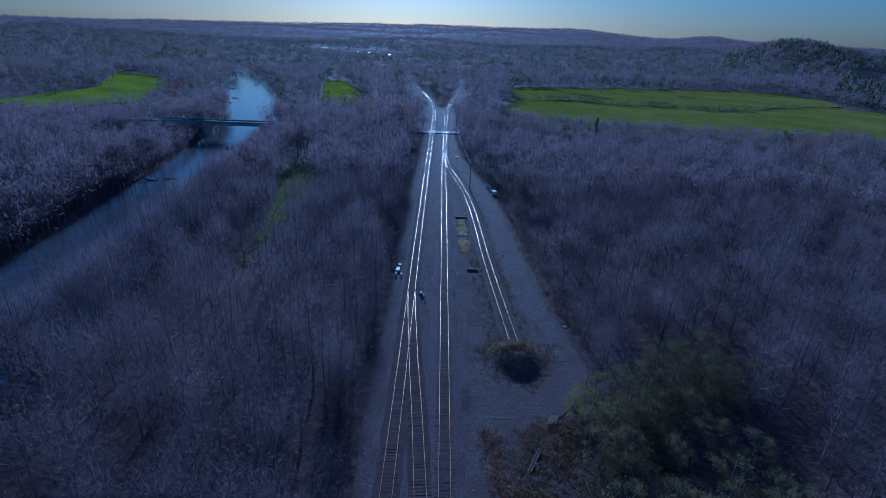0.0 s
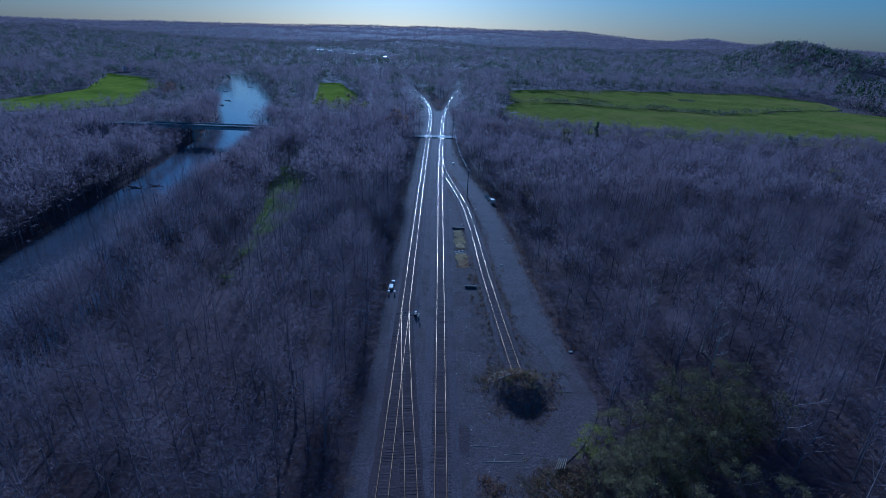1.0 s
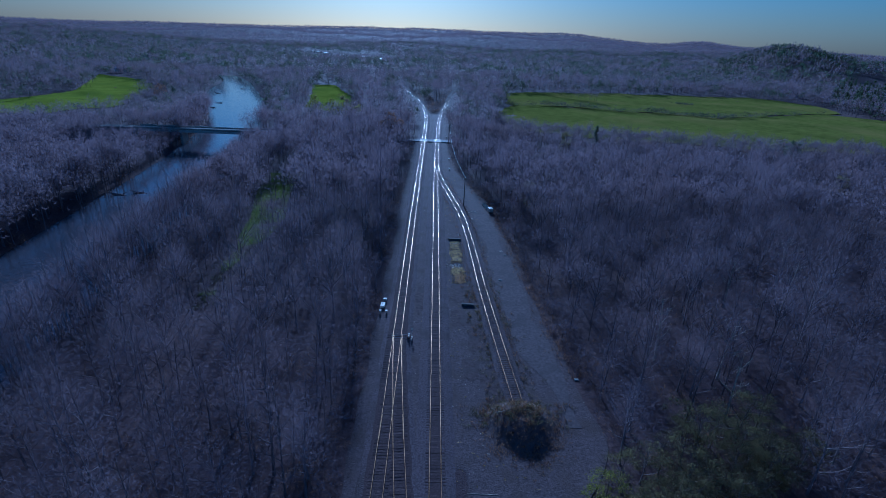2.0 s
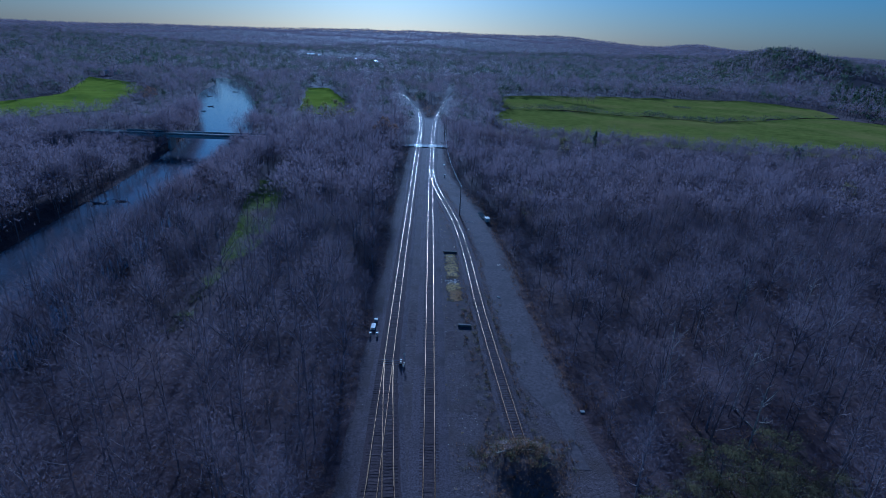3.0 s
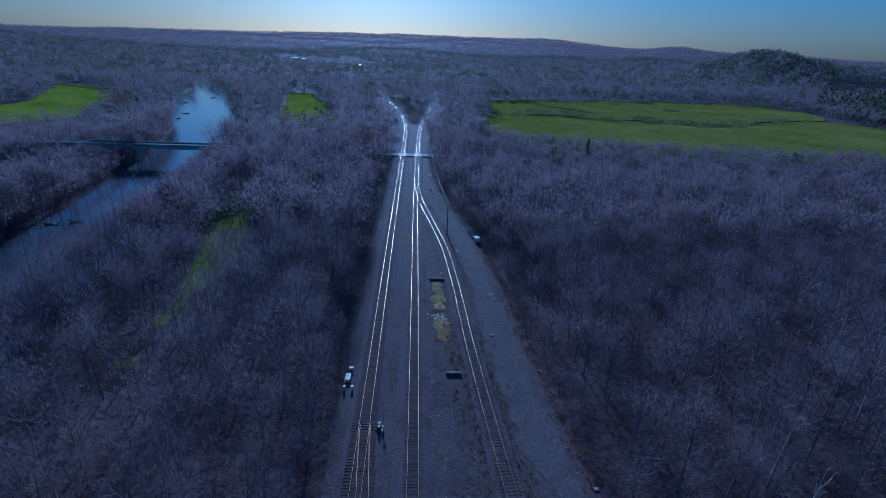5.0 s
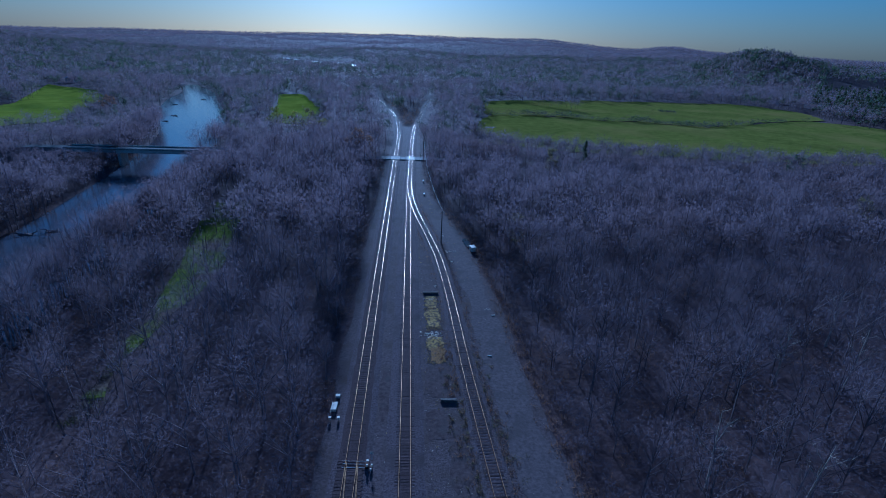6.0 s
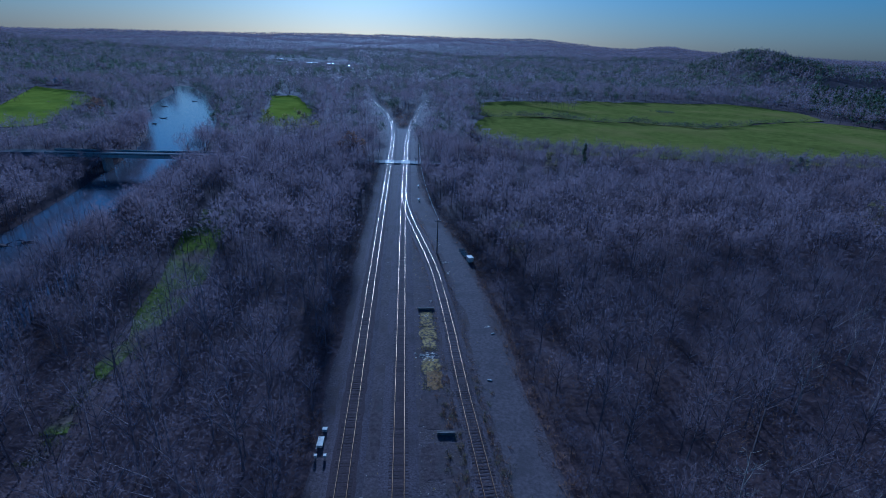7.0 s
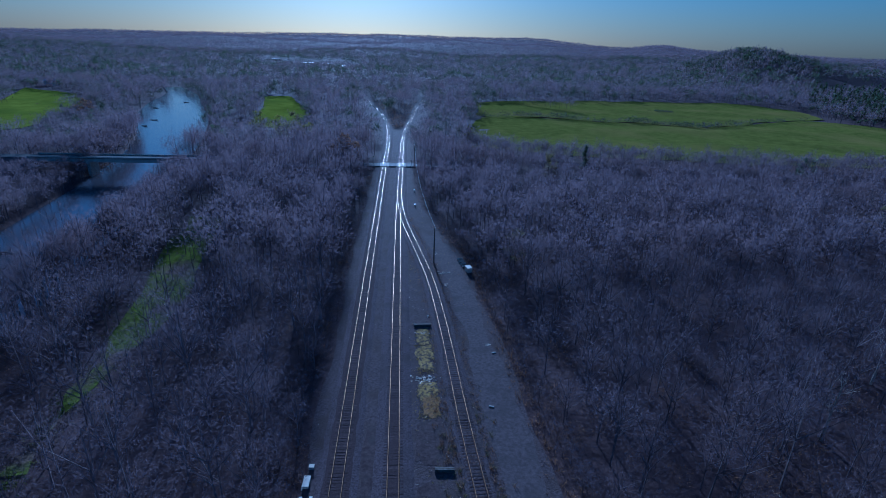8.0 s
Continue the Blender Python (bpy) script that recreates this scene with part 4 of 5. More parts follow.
# pale sycamore snag
wood, crown = bare_tree(78, 14.5, 4.2, 7, 40, 0.04, 1.2, 7, 2, 0.013)
t = plant("dead_sycamore", wood, crown, M_PALE, M_PALE, "dead sycamore with bare whitish bark", "tree")
t.matrix_world = pose(44.5, 77.0, float(height(44.5, 77.0)) - 0.2, 0, 3, 25)
for i, (px, py, s) in enumerate(((40, 93, 1.0), (64, 114, 1.0), (49, 88, 1.0), (77, 114, 0.95), (84, 127, 1.0), (-70, 132, 0.8), (-60, 236, 0.8))):
    c = copy_thing(t, pose(px, py, float(height(px, py)) - 0.2, 0, 0, 70 * i))
    c.scale = (s, s, s)
    tagged(c, "pale-barked bare sycamore standing among darker trees")

# olive shrub trees at the yard's corner
shrub_kinds = []
for i in range(4):
    wood, crown = leafy_tree(800 + i, 6.4 + 0.8 * i, 3.6 + 0.2 * i, 1500, 0.26, 0.1)
    shrub_kinds.append(plant("shrub_tree", wood, crown, M_BARK, M_LEAF_YELLOW if i == 0 else M_LEAF,
                             "yellow-olive leafy shrub tree at the yard's corner" if i == 0 else "olive green leafy shrub tree beside the yard", "tree", "shrub trees at the yard's corner"))
spots = [(19.4, 60.6, 0, 0.55), (23.4, 63.6, 2, 0.7), (29.5, 66.0, 3, 0.8), (33.6, 68.4, 1, 0.9), (21.4, 62.2, 0, 0.62), (21.0, 58.2, 1, 0.5),
         (26.4, 64.4, 2, 0.75), (25.0, 60.6, 1, 0.55), (36.4, 70.2, 3, 0.85), (39.4, 71.6, 1, 0.9), (37.0, 74.0, 2, 0.8), (44.4, 73.6, 3, 0.8), (48.4, 75.4, 1, 0.8), (31.0, 62.4, 2, 0.6), (41.6, 67.4, 1, 0.6)]
for k in range(22):
    px = 21 + 1.4 * k + rr.uniform(-1.5, 1.5)
    spots.append((px, 53.5 + 0.55 * (px - 19) + rr.uniform(-3.5, 3.5), 1 + k % 3, rr.uniform(0.5, 0.75)))
for k in range(34):
    px = rr.uniform(20, 46)
    spots.append((px, rr.uniform(38, 0.55 * (px - 19) + 54), 1 + k % 3, rr.uniform(0.5, 0.8)))
for n, (px, py, k, s) in enumerate(spots):
    m = pose(px, py, float(height(px, py)) - 0.2, 0, 0, 53 * n)
    if n == 0 or (n < 4 and shrub_kinds[k].matrix_world.translation.length < 1e-6):
        shrub_kinds[k].matrix_world = m
        shrub_kinds[k].scale = (s, s, s)
    else:
        c = copy_thing(shrub_kinds[k], m)
        c.scale = (1.25 * s, 1.25 * s, 1.15 * s)

# ---- the yard ----
# dirt mound with a steep shaded face over the end of the siding
nx, ny = 44, 44
gx, gy = np.meshgrid(np.linspace(-7.2, 7.2, nx), np.linspace(-8.4, 8.2, ny))
rad = np.hypot(gx / 5.7, np.where(gy < 3, (gy - 3) / 8.0, (gy - 3) / 4.6)) + 0.02 * waves(gx, gy, 5.0, 61)
prof = ease(1.04 - rad, 0.0, 0.85)
gz = 1.55 * prof + 0.02 * waves(gx, gy, 1.2, 63) * ease(prof, 0, 0.2) - 0.10
v = np.stack([gx.ravel(), gy.ravel(), gz.ravel()], 1)
i = (np.arange(ny - 1)[:, None] * nx + np.arange(nx - 1)[None, :]).ravel()
root = thing("dirt_mound", 12.6, 72.6, -0.5, "dark heap of soil and brush burying the siding's end", "mound")
mesh_object("soil", v, np.stack([i, i + 1, i + nx + 1, i + nx], 1), [M_DIRT], parent=root, smooth=True)
for k in range(9):
    a, b = rr.uniform(-4, 4), rr.uniform(1.5, 5.5)
    zz = 1.51 * float(ease(1.04 - math.hypot(a / 5.7, (b - 3) / (8.0 if b < 3 else 4.6)), 0.0, 0.85)) + 0.1
    d = rr.uniform(-1.2, 1.2)
    part("branch", rod(bmesh.new(), (a - 0.7, b + d * 0.6, zz - 0.1), (a + 0.7, b - d * 0.6, zz + rr.uniform(-0.2, 0.1)), 0.06, 0.03, 6), M_PALE_WOOD, root)
for k in range(14):
    a = -3.2 + 0.42 * k + rr.uniform(-0.2, 0.2)
    b = 3.4 - 0.10 * (a + 0.4) ** 2 + rr.uniform(-0.3, 0.3)
    part("branch", rod(bmesh.new(), (a - 0.5, b - 0.12, 1.36), (a + rr.uniform(0.3, 0.9), b + rr.uniform(-0.1, 0.3), 1.43 + rr.uniform(-0.05, 0.25)), 0.07, 0.03, 6), M_PALE_WOOD, root)


def tufts(name, xs, ys, zs, tall, width, blades, material, label, category, seed):
    """Weeds: clumps of upright blades, too many to count."""
    r = np.random.RandomState(seed)
    n = len(xs)
    base = np.repeat(np.column_stack([xs, ys, zs]), blades, 0)
    m = len(base)
    spread_ = r.normal(0, 0.35, (m, 2)) * np.repeat(r.uniform(0.4, 1.3, n), blades)[:, None] * width
    p = base + np.column_stack([spread_, np.zeros(m)])
    a = r.uniform(0, 6.28, m)
    w = np.column_stack([-np.sin(a), np.cos(a), np.zeros(m)]) * (0.05 * r.uniform(0.6, 1.6, m))[:, None]
    h = tall * r.uniform(0.4, 1.2, m)
    o = h * r.uniform(0.5, 1.2, m)
    tip = p + np.column_stack([np.cos(a) * o, np.sin(a) * o, h * 0.75])
    v = np.stack([p - w, p + w, tip], 1).reshape(-1, 3)
    return tagged(mesh_object(name, v, np.arange(3 * m).reshape(-1, 3), [material]), label, category, kind="stuff")


def ground_at(xs, ys):
    return height(xs, ys) + 0.04


def mound_at(xs, ys):
    X, Y = xs - 12.6, ys - 72.6
    q = np.hypot(X / 5.7, np.where(Y < 3, (Y - 3) / 8.0, (Y - 3) / 4.6))
    return -0.5 + 1.51 * ease(1.04 - q, 0.0, 0.85)


# growth on and behind the mound
n = 360
xs, ys = 12.6 + rr.normal(0, 3.6, n), 76.2 + rr.normal(0, 1.5, n)
tufts("mound_weeds", xs[:130], ys[:130], mound_at(xs[:130], ys[:130]), 0.5, 1.0, 14, M_LEAF, "olive weeds growing over the soil heap", "weeds", 71)
tufts("mound_brambles", xs[240:], ys[240:], mound_at(xs[240:], ys[240:]), 0.5, 1.0, 12, M_LEAF_RUST, "rust-brown brambles along the soil heap", "weeds", 72)
xs, ys = 12.6 + rr.normal(0, 2.6, 240), 71.0 + rr.normal(0, 2.4, 240)
tufts("heap_face_weeds", xs, ys, np.maximum(mound_at(xs, ys), ground_at(xs, ys)), 0.28, 0.8, 7, M_LEAF_RUST, "dead brown weeds on the heap's steep face", "weeds", 70)
ang = rr.uniform(0, 6.28, 260)
xs, ys = 12.6 + 5.6 * np.cos(ang) + rr.normal(0, 0.9, 260), 74.0 + 6.0 * np.sin(ang) + rr.normal(0, 1.0, 260)
tufts("heap_foot_weeds", xs, ys, np.maximum(mound_at(xs, ys), ground_at(xs, ys)), 0.3, 1.0, 5, M_LEAF_RUST, "brown dead weeds round the foot of the heap", "weeds", 73)
# siding growth
ys = rr.uniform(78, 128, 520)
xs = spline(LINE_C, ys) + rr.normal(0, 1.5, 520) + np.where(rr.rand(520) < 0.3, -2.2, 0.6)
tufts("siding_weeds", xs[:300], ys[:300], ground_at(xs[:300], ys[:300]), 0.5, 0.7, 14, M_LEAF, "low olive weeds among the siding's ties", "weeds", 74)
tufts("siding_dead_weeds", xs[300:], ys[300:], ground_at(xs[300:], ys[300:]), 0.55, 0.7, 14, M_LEAF_RUST, "dead brown weeds among the siding's ties", "weeds", 75)
ys = rr.uniform(84, 215, 1100)
xs = spline(LINE_C, ys) + rr.normal(0, 0.55, 1100) + np.where(rr.rand(1100) < 0.6, 2.3, -2.1)
tufts("verge_weeds", xs, ys, ground_at(xs, ys), 0.26, 0.8, 9, M_LEAF_RUST, "brown weeds along the siding's shoulders", "weeds", 76)
# scrub along the yard's borders
ys = rr.uniform(84, 205, 330)
xs = spline(YARD_EAST, ys) + rr.normal(0.9, 1.1, 330)
tufts("border_scrub", xs, ys, ground_at(xs, ys), 0.7, 1.3, 9, M_LEAF_RUST, "reddish-brown scrub along the gravel's border", "brush", 77)
ys = rr.uniform(34, 290, 500)
xs = spline(YARD_WEST, ys) - np.abs(rr.normal(0.5, 0.8, 500))
tufts("border_brush", xs, ys, ground_at(xs, ys), 0.7, 1.1, 9, M_TWIG, "grey-brown brush along the railway's border", "brush", 78)
# weeds at the near end of the yard
n = 420
ys = rr.uniform(34, 57, n)
xs = 7.0 + (ys - 46) * -0.06 + rr.normal(0, 0.9, n)
tufts("yard_brambles", xs, ys, ground_at(xs, ys), 0.5, 1.1, 9, M_LEAF_RUST, "reddish-brown brambles in the gravel yard", "weeds", 79)
n = 2600
xs, ys = rr.uniform(7.5, 19.4, n), rr.uniform(34, 60, n)
keep = inside(xs + rr.normal(0, 0.8, n), ys + rr.normal(0, 0.8, n), [(9, 34), (19, 34), (19.2, 57), (17.8, 59.6), (13.5, 58.6), (10.5, 56), (8.6, 50)])
xs, ys = xs[keep], ys[keep]
h = len(xs) // 2
tufts("corner_weeds", xs[:h], ys[:h], ground_at(xs[:h], ys[:h]), 0.36, 1.2, 14, M_LEAF, "matted olive weeds at the yard's corner", "weeds", 80)
tufts("corner_dead_weeds", xs[h:], ys[h:], ground_at(xs[h:], ys[h:]), 0.36, 1.2, 14, M_LEAF_RUST, "matted brown weeds at the yard's corner", "weeds", 81)
n = 420
xs, ys = rr.uniform(-6, 16, n), rr.uniform(34, 230, n)
keep = (xs < spline(YARD_EAST, ys) - 1) & (np.abs(xs) > 2.2) & (np.abs(xs + 3.6) > 1.0)
tufts("gravel_weeds", xs[keep], ys[keep], ground_at(xs[keep], ys[keep]), 0.25, 0.5, 6, M_STRAW, "scattered dry grass tufts in the gravel", "weeds", 82)
# grass in the clearing between the bare trees
ys = rr.uniform(106, 226, 1500)
xs = spline(STRIP, ys) + rr.normal(0, 1, 1500) * (1.2 + 3.0 * ease(ys, 106, 170))
tufts("clearing_grass", xs, ys, ground_at(xs, ys), 0.5, 1.6, 7, M_ROUGH_GRASS, "rough green grass tufts in the clearing", "grass", 86)
# straw strip between the tracks
n = 900
xs, ys = rr.uniform(3.7, 6.9, n), rr.uniform(119.8, 145.6, n)
keep = (np.abs(ys - 129.5) > 1.6) & (np.abs(ys - 134) > 1.0)
tufts("straw_grass", xs[keep], ys[keep], ground_at(xs[keep], ys[keep]), 0.2, 0.6, 8, M_STRAW, "dry straw-coloured grass strip between the tracks", "grass", 83)


def rubble(name, cx, cy, wx, wy, count, size, label, seed, material):
    r = np.random.RandomState(seed)
    v, f = [], []
    ball = np.array([(1, 0, 0), (-1, 0, 0), (0, 1, 0), (0, -1, 0), (0, 0, 1), (0, 0, -1)], float)
    tri = np.array([(0, 2, 4), (2, 1, 4), (1, 3, 4), (3, 0, 4), (2, 0, 5), (1, 2, 5), (3, 1, 5), (0, 3, 5)])
    for k in range(count):
        s = size * r.uniform(0.4, 1.3)
        p = np.array([cx + r.normal(0, wx), cy + r.normal(0, wy), 0])
        p[2] = float(height(p[0], p[1])) + 0.07 + s * 0.2
        v.append(ball * s * r.uniform(0.5, 1.2, (6, 3)) * (1, 1, 0.3) + p)
        f.append(tri + 6 * k)
    return tagged(mesh_object(name, np.concatenate(v), np.concatenate(f), [material]), label, "rubble", kind="stuff")


rubble("pale_rubble", 5.0, 129.6, 1.0, 0.6, 90, 0.2, "pale broken rubble heaped in the straw grass", 84, M_RUBBLE)
rubble("pale_rubble", 5.0, 144.3, 0.7, 0.6, 30, 0.16, "pale broken stones at the straw strip's end", 85, M_RUBBLE)
rubble("loose_stone", 4.5, 112.0, 6.5, 44.0, 900, 0.07, "pale loose stones scattered over the gravel", 89, M_RUBBLE)


# thatch under the growth
def thatch(name, cx, cy, wx, wy, material, label, seed, category="grass"):
    r = np.random.RandomState(seed)
    a = np.linspace(0, 2 * np.pi, 40, endpoint=False)
    q = 1 + 0.22 * np.interp(np.arange(40), np.arange(0, 41, 2), r.uniform(-1, 1, 21))
    vx, vy = [cx], [cy]
    for ring in (0.5, 1.0):
        vx += list(cx + wx * ring * q * np.sign(np.cos(a)) * np.abs(np.cos(a)) ** 0.6)
        vy += list(cy + wy * ring * q * np.sign(np.sin(a)) * np.abs(np.sin(a)) ** 0.6)
    vx, vy = np.array(vx), np.array(vy)
    f = [(0, 1 + k, 1 + (k + 1) % 40) for k in range(40)]
    for k in range(40):
        k2 = (k + 1) % 40
        f += [(1 + k, 41 + k, 41 + k2), (1 + k, 41 + k2, 1 + k2)]
    tagged(mesh_object(name, np.column_stack([vx, vy, height(vx, vy) + 0.09 + 0.0006 * (seed % 40)]), f, [material], smooth=True), label, category, kind="structure")


for k, (px, py, wx, wy) in enumerate(((10.6, 172.1, 0.5, 0.5), (11.6, 171.9, 0.6, 0.35), (12.8, 172.0, 0.4, 0.3), (11.4, 165.2, 0.3, 0.7), (9.9, 184.6, 0.5, 0.8), (16.4, 178.4, 0.6, 0.3), (16.8, 176.4, 0.6, 0.3), (17.2, 139.6, 0.4, 0.3), (6.4, 150.6, 0.25, 0.4))):
    rubble("crushed_concrete", px, py, 0.7 * wx, 0.9 * wy, 16, 0.18, "whitish crushed concrete spilled on the gravel", 100 + k, M_RUBBLE)
for k, (px, py, wx, wy) in enumerate(((5.15, 142.6, 1.35, 2.8), (5.25, 137.2, 1.5, 2.9), (5.3, 133.4, 1.3, 1.2), (5.4, 126.6, 1.55, 2.4), (5.7, 122.6, 1.35, 2.6))):
    thatch("dry_grass", px, py, wx, wy, M_THATCH if k != 4 else M_THATCH_RUST, "flattened dry grass on the gravel", 110 + k)
for k, (px, py, wx, wy) in enumerate(((5.4, 115.5, 2.4, 4.6), (4.7, 104.5, 1.6, 3.4), (7.6, 98.0, 1.5, 5.5), (6.0, 87.5, 1.4, 3.0), (-3.4, 112.0, 0.9, 6.0), (9.2, 84.5, 1.6, 3.6))):
    thatch("bare_soil", px, py, wx, wy, M_SOIL, "dark trodden soil between the tracks", 84 + k, "soil")
thatch("oily_ground", 3.2, 63.4, 0.8, 2.6, M_BALLAST_DARK, "dark oily patch of gravel beside the track", 94)
rubble("dark_stone", 3.3, 63.6, 0.6, 1.6, 260, 0.1, "dark coarse stones dumped beside the track", 95, M_BALLAST)

# stacks of old ties
def tie_stack(px, py, wide, layers, rz, label):
    root = thing("tie_stack", px, py, -0.52, label, "timber stack", "stacks of old ties", rz)
    for k in range(layers):
        for j in range(3 - (k % 2)):
            bm = bmesh.new()
            box(bm, 0, 0, 0, wide, 0.23, 0.18, bevel=0.012)
            o = part("timber", bm, M_WOOD, root)
            o.matrix_basis = pose(rr.uniform(-0.06, 0.06), (j - 1 + 0.5 * (k % 2)) * 0.27, 0.05 + 0.185 * k, 0, 0, rr.uniform(-1.5, 1.5))


tie_stack(6.75, 109.8, 2.6, 2, -3, "low stack of dark old railway ties on gravel")
tie_stack(5.2, 147.0, 3.4, 2, 0, "dark stack of long timbers at the straw strip")

# ---- signal equipment west of the tracks ----
root = thing("relay_cabinet", -10.95, 108.4, -0.75, "white metal signal relay cabinet on a concrete pad", "cabinet", rz=-2)
part("body", box(bmesh.new(), 0, 0, 0.25, 0.72, 1.6, 0.42, bevel=0.02), M_WHITE, root)
part("roof", box(bmesh.new(), 0, 0, 0.67, 0.84, 1.8, 0.07, bevel=0.015), M_WHITE, root)
for oy in (-0.4, 0.4):
    d = part("door", box(bmesh.new(), 0.37, oy, 0.29, 0.03, 0.74, 0.34, bevel=0.006), M_WHITE, root)
    part("handle", box(bmesh.new(), 0.395, oy + 0.25, 0.38, 0.03, 0.03, 0.16, bevel=0.006), M_GREY, d, "grey metal handle")
part("pad", box(bmesh.new(), 0, 0, -0.15, 1.1, 2.0, 0.4, bevel=0.02), M_CONCRETE, root, "concrete pad")
root = thing("battery_box", -10.7, 110.9, -0.75, "small pale grey battery box on the ground", "equipment box", rz=-4)
part("body", box(bmesh.new(), 0, 0, 0.1, 0.62, 0.5, 0.6, bevel=0.02), M_GREY, root)
part("lid", box(bmesh.new(), 0, 0, 0.7, 0.7, 0.58, 0.05, bevel=0.012), M_WHITE, root, "white lid")
part("foot", box(bmesh.new(), 0, 0, -0.1, 0.5, 0.4, 0.2), M_CONCRETE, root)
for px in (-11.2, -9.95):
    root = thing("equipment_post", px, 105.7, -0.75, "grey steel equipment post with a small case", "post", "posts beside the relay cabinet")
    part("pole", rod(bmesh.new(), (0, 0, -0.1), (0, 0, 0.8), 0.05, 0.05, 10), M_GREY, root)
    part("case", box(bmesh.new(), 0, -0.02, 0.45, 0.34, 0.34, 0.38, bevel=0.02), M_WHITE, root)
    part("cap", box(bmesh.new(), 0, -0.02, 0.835, 0.4, 0.42, 0.04, bevel=0.01), M_WHITE, root)

# switch machine and its rods
root = thing("switch_machine", -5.0, 96.6, -0.36, "switch machine with white-painted covers beside the track", "switch machine", rz=-3)
part("body", box(bmesh.new(), 0, 0, 0.05, 0.5, 1.1, 0.35, bevel=0.04), M_RUST, root)
for ox, oy, oz, sx, sy in ((0.0, 0.62, 0.1, 0.34, 0.34), (0.05, -0.40, 0.38, 0.26, 0.24), (0.62, 0.0, 0.0, 0.24, 0.3), (0.55, -0.75, 0.0, 0.22, 0.2)):
    part("cover", box(bmesh.new(), ox, oy, oz, sx, sy, 0.34, bevel=0.04), M_WHITE, root, "white-painted cover")
part("mast", rod(bmesh.new(), (0.5, 1.1, 0), (0.5, 1.1, 1.3), 0.04, 0.035, 8), M_GREY, root)
part("target", box(bmesh.new(), 0.5, 1.1, 1.05, 0.36, 0.03, 0.36, bevel=0.01), M_WHITE, root, "white target plate")
for oy in (-0.5, 0.1, 0.6):
    part("throw_rod", rod(bmesh.new(), (-3.3, oy, 0.24), (0, oy, 0.24), 0.025, 0.025, 6), M_GREY, root)
# point blades of the switch and frog guard rails
root = thing("switch_points", 0, 0, 0, "pair of tapered steel switch points in the track", "switch points")
ysw = np.arange(86.0, 96.3, 0.6)
for side in (-1, 1):
    rail_mesh("point_blade", ysw, [(86.0, -6.38), (91.0, -6.76), (96.2, -7.07)], side * 0.985, M_RAIL, root, 0.7)
root = thing("guard_rails", 0, 0, 0, "short guard rails beside the crossing frog", "guard rails")
for line, side in ((LINE_A, -1), (LINE_M, 1)):
    rail_mesh("guard_rail", np.arange(70.5, 75.6, 0.5), line, side * 0.90, M_RAIL_OLD, root, 0.8)

# white cabinet and pallets by the woods
root = thing("storage_locker", 17.7, 173.0, -0.62, "white metal storage locker beside the woods", "locker", rz=14)
part("body", box(bmesh.new(), 0, 0, 0.12, 1.3, 1.9, 1.15, bevel=0.03), M_WHITE, root)
part("lid", box(bmesh.new(), 0, 0, 1.28, 1.4, 2.0, 0.09, bevel=0.02), M_WHITE, root)
for ox in (-0.7, 0.7):
    part("skid", box(bmesh.new(), ox * 0.7, 0, -0.1, 0.14, 1.9, 0.24), M_WOOD, root, "weathered wooden skid")
for k in range(4):
    root = thing("concrete_slab", 17.1 - 0.28 * k, 175.6 + 1.5 * k, -0.50, "pale concrete slab leaning in the scrub", "slab", "slabs beside the locker", 12)
    part("slab", box(bmesh.new(), 0, 0, 0.05, 1.5, 0.22, 0.5, bevel=0.02, rx=-25), M_CONCRETE, root)
for px, py, rz in ((18.0, 137.0, 20), (15.1, 122.2, -15)):
    root = thing("concrete_lump", px, py, -0.5, "small pale broken concrete lump on the dirt track", "rubble", "lumps on the dirt track", rz)
    part("block", box(bmesh.new(), 0, 0, 0, 0.8, 0.28, 0.16, bevel=0.05), M_CONCRETE, root)
root = thing("culvert_block", 23.6, 85.5, -0.9, "pale concrete block at the wood's border", "block")
part("block", box(bmesh.new(), 0, 0, 0, 0.7, 0.5, 0.45, bevel=0.05), M_CONCRETE, root)

# planks and pipes at the corner
for k, (xa, ya, xb, yb) in enumerate(((10.9, 49.3, 13.0, 53.4), (11.25, 49.3, 13.35, 53.4))):
    root = thing("plank", 0, 0, 0, "grey weathered plank lying in the weeds", "plank", "planks in the weeds")
    part("board", rod(bmesh.new(), (xa, ya, -0.30), (xb, yb, -0.22), 0.08, 0.08, 4), M_WOOD, root)
for k in range(5):
    root = thing("timber_pole", 0, 0, 0, "grey weathered pole in a loose heap", "pole", "heap of poles")
    part("tube", rod(bmesh.new(), (14.9 + 0.33 * k, 58.0 + 0.05 * k, -0.2 + 0.06 * (k % 2)), (15.9 + 0.25 * k, 59.8, -0.1), 0.05, 0.05, 8), M_PALE_WOOD, root)

# pale wooden rods half sunk in the gravel, added to stand in for wheel ruts
for xa, ya, xb, yb in ((4.0, 62.1, 7.9, 62.0), (5.2, 59.2, 10.8, 59.5), (8.6, 60.6, 11.4, 60.9)):
    root = thing("sunken_timber", 0, 0, 0, "half-sunk pale rod standing in for a wheel rut", "timber", "timbers sunk in the gravel")
    part("rut_rod", rod(bmesh.new(), (xa, ya, -0.53), (xb, yb, -0.52), 0.07, 0.07, 6), M_PALE_WOOD, root)

